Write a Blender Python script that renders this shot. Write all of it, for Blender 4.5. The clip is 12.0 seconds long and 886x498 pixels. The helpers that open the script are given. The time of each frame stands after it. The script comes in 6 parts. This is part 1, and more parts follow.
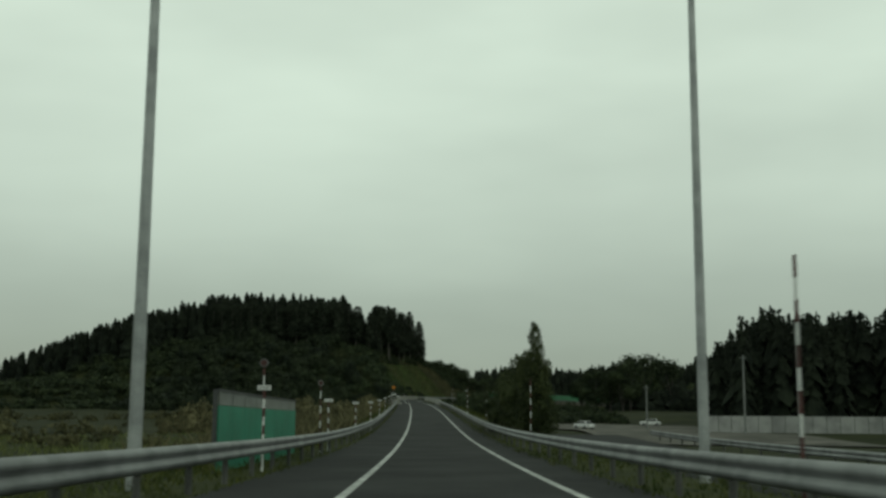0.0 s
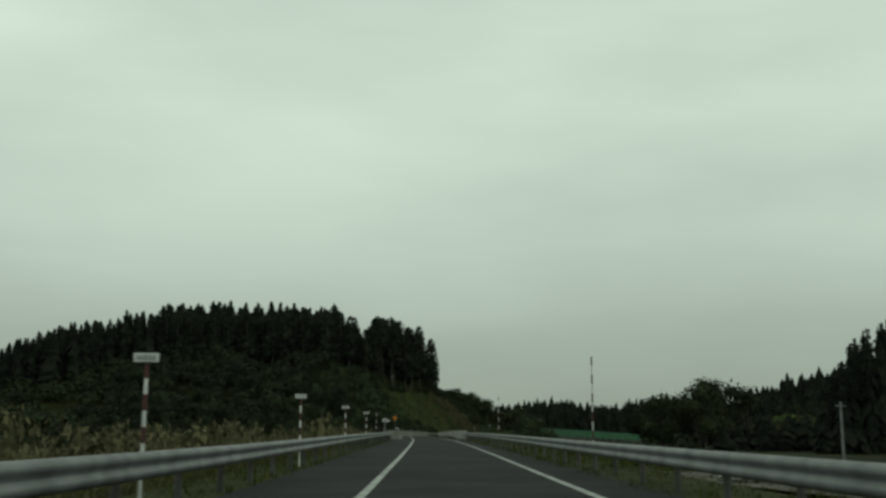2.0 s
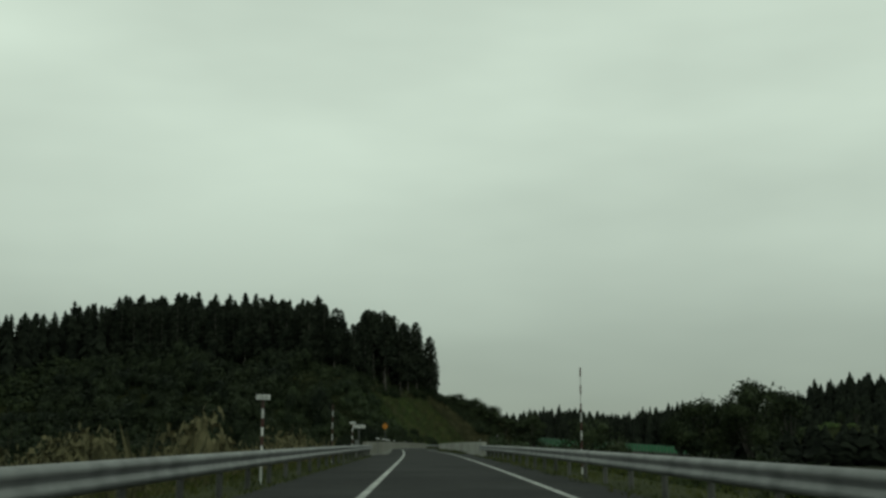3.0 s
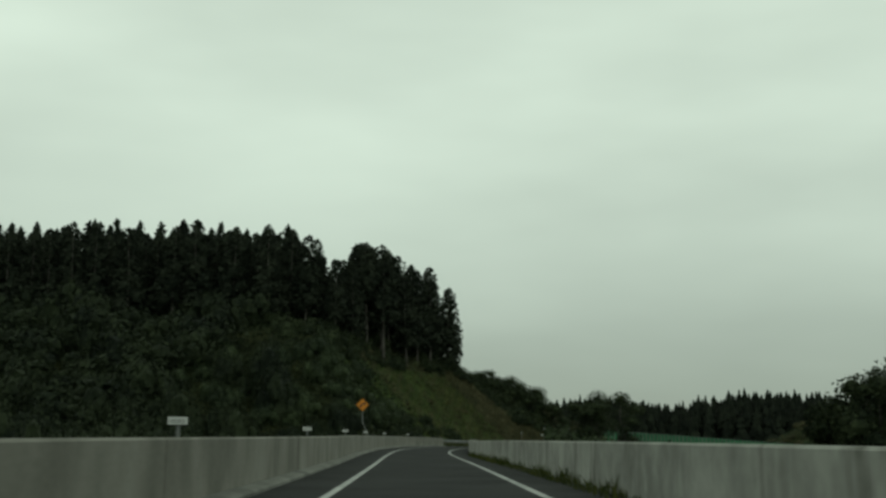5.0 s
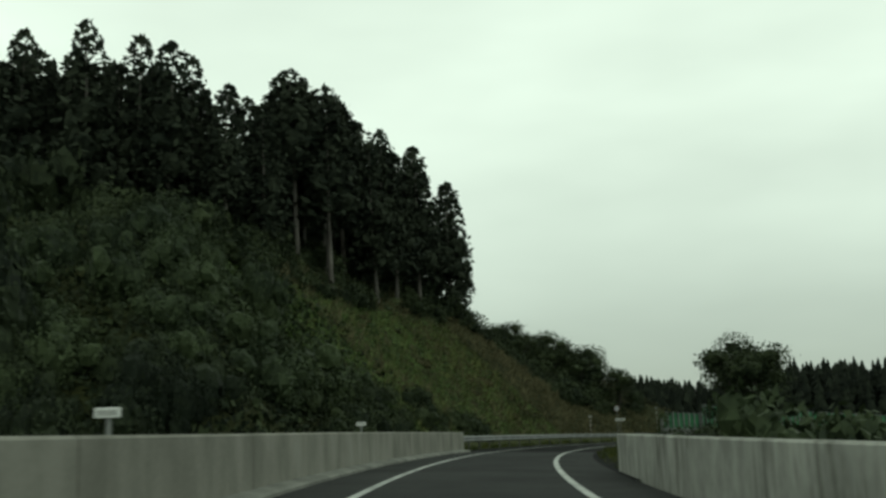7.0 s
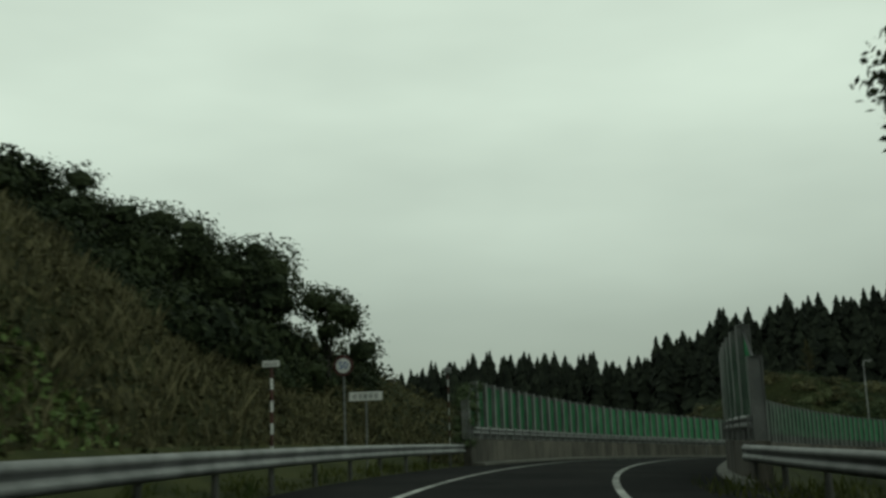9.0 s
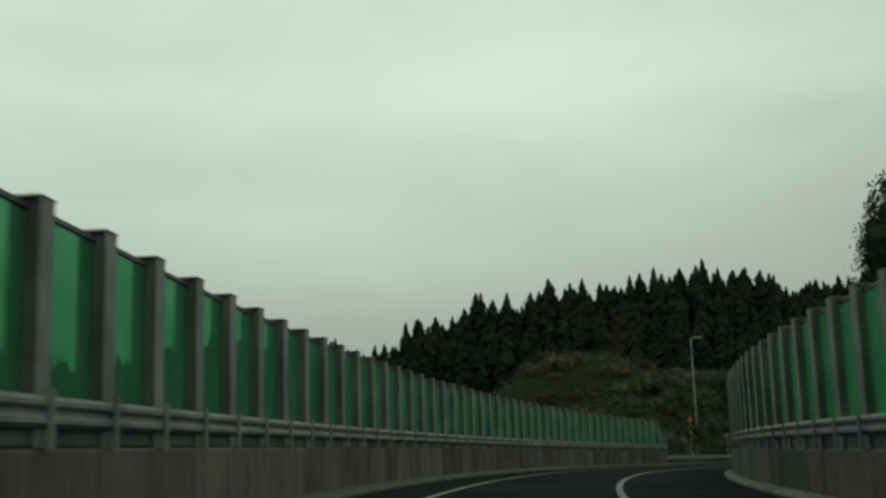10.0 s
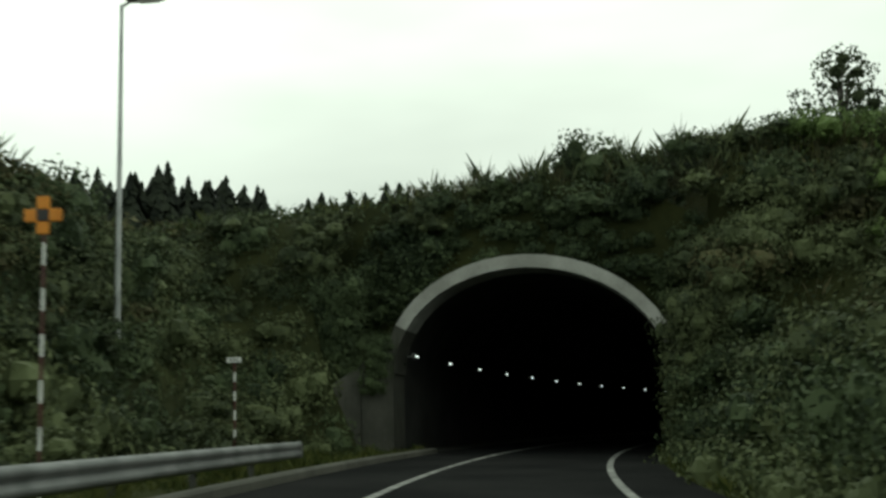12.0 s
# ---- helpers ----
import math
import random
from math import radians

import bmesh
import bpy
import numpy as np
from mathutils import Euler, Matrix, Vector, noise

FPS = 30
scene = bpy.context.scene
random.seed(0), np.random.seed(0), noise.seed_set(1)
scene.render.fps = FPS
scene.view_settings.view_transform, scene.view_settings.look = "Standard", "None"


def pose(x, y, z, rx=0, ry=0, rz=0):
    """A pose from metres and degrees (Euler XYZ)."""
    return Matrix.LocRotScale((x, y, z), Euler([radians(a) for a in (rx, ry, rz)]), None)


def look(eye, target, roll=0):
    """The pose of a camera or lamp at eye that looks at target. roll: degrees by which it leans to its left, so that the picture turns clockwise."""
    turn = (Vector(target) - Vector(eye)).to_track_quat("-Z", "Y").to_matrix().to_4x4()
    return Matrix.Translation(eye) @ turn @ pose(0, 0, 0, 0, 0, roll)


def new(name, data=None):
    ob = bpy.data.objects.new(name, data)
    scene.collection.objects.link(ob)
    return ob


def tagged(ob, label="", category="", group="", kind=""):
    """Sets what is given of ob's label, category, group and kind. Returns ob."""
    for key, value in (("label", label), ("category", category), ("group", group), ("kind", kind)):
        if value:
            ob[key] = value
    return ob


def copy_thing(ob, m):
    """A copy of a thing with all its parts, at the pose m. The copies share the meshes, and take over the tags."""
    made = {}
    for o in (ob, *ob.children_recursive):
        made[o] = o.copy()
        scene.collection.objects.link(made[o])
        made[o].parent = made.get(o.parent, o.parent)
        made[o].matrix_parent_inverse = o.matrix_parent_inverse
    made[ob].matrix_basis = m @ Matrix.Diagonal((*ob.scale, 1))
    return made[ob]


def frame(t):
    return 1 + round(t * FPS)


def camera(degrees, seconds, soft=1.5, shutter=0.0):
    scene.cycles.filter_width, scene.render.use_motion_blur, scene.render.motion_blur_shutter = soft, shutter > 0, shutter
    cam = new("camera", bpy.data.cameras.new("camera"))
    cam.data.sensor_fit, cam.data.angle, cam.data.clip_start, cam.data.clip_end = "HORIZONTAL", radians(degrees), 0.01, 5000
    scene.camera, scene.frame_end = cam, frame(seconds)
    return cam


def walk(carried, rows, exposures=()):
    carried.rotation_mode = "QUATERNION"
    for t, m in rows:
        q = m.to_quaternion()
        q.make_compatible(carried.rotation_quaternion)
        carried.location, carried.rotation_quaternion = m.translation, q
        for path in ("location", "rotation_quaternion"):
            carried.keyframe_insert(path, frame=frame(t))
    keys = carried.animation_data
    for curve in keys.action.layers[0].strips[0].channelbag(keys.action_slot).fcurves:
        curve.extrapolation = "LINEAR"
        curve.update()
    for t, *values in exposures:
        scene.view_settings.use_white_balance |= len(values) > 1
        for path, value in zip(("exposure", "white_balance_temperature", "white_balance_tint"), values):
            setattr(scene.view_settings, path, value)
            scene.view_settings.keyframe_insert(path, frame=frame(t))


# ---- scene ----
import itertools

# The road's course: every half second of driving, how fast it turns (degrees a second, left positive),
# its grade, its crossfall, how far the lane's middle lies beside the driven line, and the car's nodding.
TURN = [1.10, -0.01, 0.31, 0.35, 0.33, -0.16, -0.31, 0.23, 0.51, 0.57, 1.47, 0.59, 0.48, -1.21, -5.16, -6.91, -8.36, -11.06, -13.71, -13.96, -13.08, -14.02, -14.35, -14.69, -12.67, -12.28, -12.38, -12.54, -12.64, -12.68, -12.70]
GRADE = [-1.09, -0.69, -0.21, 0.39, 1.03, 1.32, 1.37, 1.32, 1.23, 1.16, 1.20, 1.09, 1.12, 1.05, 1.03, 1.14, 0.84, 0.59, 0.59, 0.25, -0.28, -0.79, -1.24, -1.67, -1.70, -1.42, -1.44, -1.54, -1.63, -1.69, -1.73]
BANK = [-0.31, -0.08, -0.32, -0.22, -0.22, -0.28, -0.13, -0.12, -0.22, -0.36, -0.41, -0.16, 0.37, 1.44, 2.07, 1.95, 1.93, 2.02, 2.02, 2.00, 1.83, 1.61, 1.42, 1.53, 1.53, 1.52, 1.47, 1.37, 1.24, 1.12, 0.99]
ASIDE = [0.14, 0.20, 0.25, 0.30, 0.38, 0.41, 0.38, 0.26, 0.10, -0.03, -0.12, -0.14, -0.15, -0.17, -0.20, -0.20, -0.16, -0.16, -0.18, -0.17, -0.09, -0.03, 0.01, -0.11, -0.17, -0.15, -0.11, -0.07, -0.04, -0.00, 0.03]
NOD = [-0.01, -0.24, -0.20, -0.18, 0.01, 0.19, 0.24, 0.15, 0.08, 0.07, 0.07, -0.22, -0.33, -0.15, -0.06, -0.07, -0.12, -0.16, 0.01, 0.20, 0.36, 0.42, 0.34, 0.18, -0.26, -0.24, -0.12, -0.03, 0.00, 0.01, 0.01]
EYE, TILT, SLEW, MIDDLE = 0.976, 9.653, -0.616, 0.347
STEP = 0.05
TG = np.arange(0, 15 + STEP / 2, STEP)
KN = np.arange(0, 15.01, 0.5)
SPEED = np.interp(TG, [0, 2.5, 5, 7, 9, 10.5, 12, 15], [38.97, 39.12, 39.18, 38.90, 39.00, 38.89, 36.58, 36.57])


def run(v):
    return np.concatenate([[0], np.cumsum((v[1:] + v[:-1]) / 2 * STEP)])


HEAD = run(np.interp(TG, KN, TURN))
GR, BK = np.interp(TG, KN, GRADE), np.interp(TG, KN, BANK)
hr, gr_ = np.radians(HEAD), np.radians(GR)
EYES = np.stack([run(-np.sin(hr) * np.cos(gr_) * SPEED), run(np.cos(hr) * np.cos(gr_) * SPEED), EYE + run(np.sin(gr_) * SPEED)], 1)
LEN = run(SPEED)

cam = camera(44.28, 12.0, soft=2.85, shutter=0.11)
ROWS = []
for i in range(0, 241, 4):
    yaw, tip = radians(HEAD[i] + SLEW), radians(GR[i] + TILT + np.interp(TG[i], KN, NOD))
    eye = Vector(EYES[i])
    way = Vector((-math.sin(yaw) * math.cos(tip), math.cos(yaw) * math.cos(tip), math.sin(tip)))
    ROWS.append((float(TG[i]), look(eye, eye + way * 10, -float(BK[i]))))
walk(cam, ROWS, [(0, 0.0, 6680, -16.0), (1.2, -0.02, 6680, -16.0), (2.5, -0.12, 6680, -16.0), (4.4, -0.1, 6680, -16.0), (5, 0.0, 6680, -16.0), (6, 0.2, 6680, -16.0), (7, 0.38, 6680, -16.0), (8.8, 0.0, 6680, -16.0), (10, 0.0, 6680, -16.0), (10.6, 0.15, 6680, -16.0),
                 (11, 0.3, 6680, -16.0), (11.5, 0.5, 6800, -15.5), (12, 0.78, 6800, -11.5)])

# ---- sky and sun: a bright overcast ----
world = bpy.data.worlds.new("overcast_sky")
scene.world = world
world.use_nodes = True
wn, wl = world.node_tree.nodes, world.node_tree.links
wn.clear()
w_out, w_bg = wn.new("ShaderNodeOutputWorld"), wn.new("ShaderNodeBackground")
w_sky = wn.new("ShaderNodeTexSky")
w_sky.sky_type, w_sky.sun_disc = "NISHITA", False
w_sky.sun_elevation, w_sky.sun_rotation = radians(48), radians(-35)
w_co, w_map = wn.new("ShaderNodeTexCoord"), wn.new("ShaderNodeMapping")
w_map.inputs["Scale"].default_value = (1.0, 1.0, 3.2)
w_noise = wn.new("ShaderNodeTexNoise")
w_noise.inputs["Scale"].default_value, w_noise.inputs["Detail"].default_value = 1.7, 4.0
w_noise.inputs["Roughness"].default_value = 0.48
w_ramp = wn.new("ShaderNodeMapRange")
w_ramp.inputs["From Min"].default_value, w_ramp.inputs["From Max"].default_value = 0.3, 0.7
w_ramp.inputs["To Min"].default_value, w_ramp.inputs["To Max"].default_value = 0.81, 1.15
w_xyz = wn.new("ShaderNodeSeparateXYZ")
# cloud cover seen from below: dim towards the horizon, brightest half-way; the unseen top is dimmed to darken the
# ground
w_high = wn.new("ShaderNodeValToRGB")
SKY = [(0.0, 3.1), (0.1, 4.0), (0.2, 5.6), (0.3, 6.9), (0.42, 7.3), (0.65, 4.6), (1.0, 3.4)]
while len(w_high.color_ramp.elements) < len(SKY):
    w_high.color_ramp.elements.new(0.5)
for e, (at_, v) in zip(w_high.color_ramp.elements, SKY):
    e.position, e.color = at_, (v / 10, v * 1.02 / 10, v / 10, 1)
w_mul = wn.new("ShaderNodeMixRGB")
w_mul.blend_type = "MULTIPLY"
w_mul.inputs[0].default_value = 1.0
w_scale = wn.new("ShaderNodeMixRGB")
w_scale.blend_type = "MULTIPLY"
w_scale.inputs[0].default_value, w_scale.inputs[2].default_value = 1.0, (10, 10, 10, 1)
w_mix = wn.new("ShaderNodeMixRGB")
w_mix.inputs[0].default_value = 0.95
w_bg.inputs["Strength"].default_value = 0.1
wl.new(w_co.outputs["Generated"], w_map.inputs["Vector"])
wl.new(w_co.outputs["Generated"], w_xyz.inputs[0])
wl.new(w_map.outputs["Vector"], w_noise.inputs["Vector"])
wl.new(w_noise.outputs["Fac"], w_ramp.inputs["Value"])
wl.new(w_xyz.outputs["Z"], w_high.inputs["Fac"])
wl.new(w_high.outputs["Color"], w_mul.inputs[1])
wl.new(w_ramp.outputs["Result"], w_mul.inputs[2])
wl.new(w_mul.outputs["Color"], w_scale.inputs[1])
wl.new(w_sky.outputs["Color"], w_mix.inputs[1])
wl.new(w_scale.outputs["Color"], w_mix.inputs[2])
wl.new(w_mix.outputs["Color"], w_bg.inputs["Color"])
wl.new(w_bg.outputs["Background"], w_out.inputs["Surface"])

sun_data = bpy.data.lights.new("sun", "SUN")
sun_data.energy, sun_data.angle, sun_data.color = 0.3, radians(25), (1.0, 0.97, 0.92)
sun = new("sun", sun_data)
sun.rotation_euler = (radians(42), 0, radians(35))


# ---- materials ----
def material(name, dark, light, rough=0.7, scale=4.0, fine=60.0, bump=0.2, metal=0.0, spread=(0.35, 0.65), stretch=(1, 1, 1), island=0.0, pieces=0.0, sheen=0.5, streaks=None):
    """A surface whose colour wanders between two tones at two scales, with fine relief."""
    m = bpy.data.materials.new(name)
    m.use_nodes = True
    n, l = m.node_tree.nodes, m.node_tree.links
    b = n["Principled BSDF"]
    b.inputs["Specular IOR Level"].default_value = sheen
    b.inputs["Roughness"].default_value, b.inputs["Metallic"].default_value = rough, metal
    geo, mp = n.new("ShaderNodeNewGeometry"), n.new("ShaderNodeMapping")
    mp.inputs["Scale"].default_value = stretch
    l.new(geo.outputs["Position"], mp.inputs["Vector"])
    big, small = n.new("ShaderNodeTexNoise"), n.new("ShaderNodeTexNoise")
    big.inputs["Scale"].default_value, big.inputs["Detail"].default_value = scale, 5.0
    small.inputs["Scale"].default_value, small.inputs["Detail"].default_value = fine, 3.0
    for tex in (big, small):
        l.new(mp.outputs["Vector"], tex.inputs["Vector"])
    mix = n.new("ShaderNodeMath")
    mix.operation = "MULTIPLY_ADD"
    mix.inputs[1].default_value, mix.inputs[2].default_value = 0.35, -0.175
    l.new(small.outputs["Fac"], mix.inputs[0])
    add = n.new("ShaderNodeMath")
    l.new(big.outputs["Fac"], add.inputs[0])
    l.new(mix.outputs[0], add.inputs[1])
    last = add
    for share, source in ((island, geo.outputs["Random Per Island"]), (pieces, None)):
        if share:
            if source is None:
                source = n.new("ShaderNodeObjectInfo").outputs["Random"]
            vary = n.new("ShaderNodeMath")
            vary.operation = "MULTIPLY_ADD"
            vary.inputs[1].default_value, vary.inputs[2].default_value = share, -share / 2
            l.new(source, vary.inputs[0])
            more = n.new("ShaderNodeMath")
            l.new(last.outputs[0], more.inputs[0])
            l.new(vary.outputs[0], more.inputs[1])
            last = more
    ramp = n.new("ShaderNodeValToRGB")
    e = ramp.color_ramp.elements
    e[0].position, e[0].color = spread[0], (*dark, 1)
    e[1].position, e[1].color = spread[1], (*light, 1)
    l.new(last.outputs[0], ramp.inputs["Fac"])
    colour = ramp.outputs["Color"]
    if streaks:
        # run-off stains: long upright smears of a darker tone
        run_map, run_tex, run_ramp, run_mix = n.new("ShaderNodeMapping"), n.new("ShaderNodeTexNoise"), n.new("ShaderNodeValToRGB"), n.new("ShaderNodeMixRGB")
        run_map.inputs["Scale"].default_value = (7.0, 7.0, 0.9)
        run_tex.inputs["Scale"].default_value, run_tex.inputs["Detail"].default_value, run_tex.inputs["Roughness"].default_value = 1.0, 6.0, 0.62
        run_ramp.color_ramp.elements[0].position, run_ramp.color_ramp.elements[1].position = 0.46, 0.62
        run_mix.inputs[2].default_value = (*streaks, 1)
        l.new(geo.outputs["Position"], run_map.inputs["Vector"])
        l.new(run_map.outputs["Vector"], run_tex.inputs["Vector"])
        l.new(run_tex.outputs["Fac"], run_ramp.inputs["Fac"])
        patch, where_, share_ = n.new("ShaderNodeTexNoise"), n.new("ShaderNodeValToRGB"), n.new("ShaderNodeMath")
        patch.inputs["Scale"].default_value, patch.inputs["Detail"].default_value = 0.55, 4.0
        where_.color_ramp.elements[0].position, where_.color_ramp.elements[1].position = 0.42, 0.62
        share_.operation = "MULTIPLY"
        l.new(geo.outputs["Position"], patch.inputs["Vector"])
        l.new(patch.outputs["Fac"], where_.inputs["Fac"])
        l.new(run_ramp.outputs["Color"], share_.inputs[0])
        l.new(where_.outputs["Color"], share_.inputs[1])
        l.new(share_.outputs[0], run_mix.inputs[0])
        l.new(colour, run_mix.inputs[1])
        colour = run_mix.outputs["Color"]
    l.new(colour, b.inputs["Base Color"])
    if bump:
        bp = n.new("ShaderNodeBump")
        bp.inputs["Strength"].default_value, bp.inputs["Distance"].default_value = bump, 0.02
        l.new(small.outputs["Fac"], bp.inputs["Height"])
        l.new(bp.outputs["Normal"], b.inputs["Normal"])
    return m


asphalt = material("asphalt", (0.022, 0.023, 0.0235), (0.039, 0.040, 0.040), 0.9, 0.35, 90, 0.35, sheen=0.12)
dark_asphalt = material("darker_asphalt", (0.011, 0.0115, 0.012), (0.021, 0.0215, 0.0215), 0.95, 0.35, 90, 0.35, sheen=0.04)
paint = material("road_paint", (0.26, 0.27, 0.26), (0.52, 0.53, 0.51), 0.7, 1.2, 40, 0.15)
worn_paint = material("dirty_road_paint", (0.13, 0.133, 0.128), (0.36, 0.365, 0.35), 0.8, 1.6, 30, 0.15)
concrete = material("parapet_concrete", (0.14, 0.137, 0.116), (0.27, 0.264, 0.232), 0.9, 0.9, 26, 0.25, stretch=(1, 1, 0.6), spread=(0.3, 0.68), pieces=0.1)
stained_concrete = material("stained_concrete", (0.22, 0.222, 0.2), (0.40, 0.402, 0.365), 0.9, 1.6, 9, 0.25, stretch=(1, 1, 0.7), spread=(0.3, 0.68), pieces=0.16, streaks=(0.1, 0.096, 0.08))
# run-off stains and varied lengths; the hills' shade is also in the tone
bend_concrete = material("dim_stained_concrete", (0.030, 0.028, 0.022), (0.128, 0.117, 0.096), 0.9, 1.3, 9, 0.25, stretch=(1, 1, 0.6), spread=(0.2, 0.8), pieces=0.45, streaks=(0.05, 0.048, 0.04))
kerb_concrete = material("kerb_concrete", (0.11, 0.112, 0.1), (0.22, 0.222, 0.2), 0.9, 0.9, 30, 0.25)
# near-black: the gloom inside the tunnel is put into the concrete's colour
dark_concrete = material("unlit_tunnel_concrete", (0.022, 0.022, 0.021), (0.05, 0.05, 0.047), 0.95, 0.6, 20, 0.2)
ring_concrete = material("portal_concrete", (0.28, 0.28, 0.26), (0.45, 0.45, 0.43), 0.85, 0.8, 18, 0.2)
wing_concrete = material("dark_wing_concrete", (0.045, 0.046, 0.038), (0.105, 0.103, 0.088), 0.9, 0.8, 20, 0.3, spread=(0.3, 0.7), pieces=0.1, streaks=(0.05, 0.052, 0.04))
steel = material("galvanised_steel", (0.12, 0.125, 0.127), (0.23, 0.237, 0.24), 0.55, 1.5, 30, 0.08, metal=0.2)
lamp_steel = material("bright_galvanised_steel", (0.27, 0.28, 0.285), (0.44, 0.45, 0.455), 0.45, 1.5, 30, 0.08, metal=0.4)
grey_paint = material("grey_painted_steel", (0.125, 0.131, 0.129), (0.215, 0.222, 0.217), 0.55, 1.3, 25, 0.08, metal=0.2, pieces=0.1)
skirt_paint = material("dark_grey_painted_steel", (0.04, 0.042, 0.041), (0.088, 0.09, 0.087), 0.6, 1.3, 25, 0.08, metal=0.1, pieces=0.25)
post_steel = material("weathered_post_steel", (0.045, 0.046, 0.043), (0.1, 0.1, 0.093), 0.6, 1.5, 30, 0.1, metal=0.2)
dark_steel = material("dark_steel", (0.03, 0.032, 0.034), (0.06, 0.062, 0.065), 0.5, 2, 30, 0.05)
white_paint = material("white_paint", (0.62, 0.63, 0.62), (0.8, 0.8, 0.79), 0.5, 3, 40, 0.05)
red_paint = material("red_paint", (0.045, 0.014, 0.013), (0.085, 0.021, 0.019), 0.5, 3, 40, 0.05)
yellow_paint = material("yellow_sign_paint", (0.56, 0.19, 0.008), (0.68, 0.25, 0.015), 0.5, 2, 40, 0.03)
black_paint = material("black_paint", (0.012, 0.012, 0.012), (0.03, 0.03, 0.03), 0.5, 3, 40, 0.03)
blue_paint = material("blue_paint", (0.02, 0.07, 0.3), (0.03, 0.1, 0.38), 0.5, 3, 40, 0.03)
glyph_paint = material("dark_lettering", (0.03, 0.035, 0.03), (0.07, 0.075, 0.07), 0.6, 3, 40, 0.0)
earth = material("earth_and_grass", (0.012, 0.016, 0.006), (0.036, 0.040, 0.014), 0.95, 0.16, 3.5, 0.8, spread=(0.3, 0.7), sheen=0.1)
verge_mat = material("verge_turf", (0.02, 0.027, 0.008), (0.055, 0.06, 0.02), 0.95, 0.5, 12, 0.8, spread=(0.3, 0.7), sheen=0.1)
grass_mat = material("grass_blades", (0.026, 0.04, 0.009), (0.088, 0.096, 0.026), 0.85, 0.4, 5, 0, island=0.4, sheen=0.15)
dry_grass = material("tall_dry_grass", (0.055, 0.053, 0.028), (0.16, 0.147, 0.082), 0.9, 0.3, 5, 0, island=0.4, sheen=0.15)
field_green = material("field_grass_blades", (0.07, 0.085, 0.03), (0.17, 0.185, 0.07), 0.85, 0.2, 5, 0, island=0.4, sheen=0.15)
# darker twin of cedar_leaf: the needles' self-shadowing is put into the colour
shaded_cedar_leaf = material("shaded_cedar_foliage", (0.010, 0.013, 0.010), (0.025, 0.031, 0.021), 0.9, 0.25, 3, 0, island=0.2, sheen=0.1)
cedar_leaf = material("cedar_foliage", (0.016, 0.021, 0.015), (0.039, 0.047, 0.032), 0.9, 0.25, 3, 0, island=0.35, sheen=0.1)
shrub_leaf = material("shrub_foliage", (0.030, 0.041, 0.019), (0.105, 0.125, 0.058), 0.7, 0.14, 2.2, 0, island=0.3, sheen=0.2)
vine_leaf = material("vine_foliage", (0.042, 0.07, 0.022), (0.13, 0.185, 0.06), 0.7, 0.18, 2.2, 0, island=0.3, sheen=0.2)
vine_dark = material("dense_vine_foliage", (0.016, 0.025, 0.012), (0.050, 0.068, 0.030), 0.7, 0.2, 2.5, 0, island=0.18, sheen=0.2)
# a darker vine tone, added to bring the hillside mounds down
dark_vine_leaf = material("dark_vine_foliage", (0.008, 0.013, 0.007), (0.030, 0.040, 0.019), 0.7, 0.2, 2.5, 0, island=0.2, sheen=0.15)
brown_leaf = material("russet_foliage", (0.032, 0.032, 0.015), (0.105, 0.098, 0.046), 0.8, 0.2, 2.5, 0, island=0.35, sheen=0.2)
tree_leaf = material("broadleaf_foliage", (0.013, 0.020, 0.010), (0.044, 0.057, 0.026), 0.75, 0.3, 3, 0, island=0.35, sheen=0.15)
poplar_leaf = material("poplar_foliage", (0.024, 0.034, 0.012), (0.068, 0.082, 0.03), 0.7, 0.4, 4, 0, island=0.35, sheen=0.2)
olive_leaf = material("olive_foliage", (0.034, 0.035, 0.016), (0.105, 0.1, 0.048), 0.8, 0.2, 2.5, 0, island=0.35, sheen=0.2)
deep_leaf = material("deep_green_foliage", (0.020, 0.032, 0.015), (0.068, 0.092, 0.042), 0.7, 0.25, 2.5, 0, island=0.35, sheen=0.2)
cedar_bark = material("cedar_bark", (0.08, 0.072, 0.064), (0.16, 0.148, 0.132), 0.9, 2, 20, 0.4, stretch=(1, 1, 0.3))
gravel = material("packed_gravel", (0.07, 0.067, 0.06), (0.15, 0.142, 0.126), 0.95, 0.25, 14, 0.6, sheen=0.15)
bark = material("bark", (0.035, 0.031, 0.027), (0.085, 0.076, 0.068), 0.9, 2, 20, 0.4, stretch=(1, 1, 0.3))
hut_green = material("green_sheet", (0.02, 0.16, 0.095), (0.03, 0.23, 0.14), 0.55, 0.5, 10, 0.1)
car_white = material("white_car_paint", (0.68, 0.69, 0.69), (0.8, 0.8, 0.8), 0.25, 2, 40, 0)
car_glass = material("dark_car_glass", (0.01, 0.012, 0.014), (0.02, 0.024, 0.026), 0.08, 2, 40, 0)
rubber = material("tyre_rubber", (0.015, 0.015, 0.015), (0.03, 0.03, 0.03), 0.85, 5, 40, 0.1)


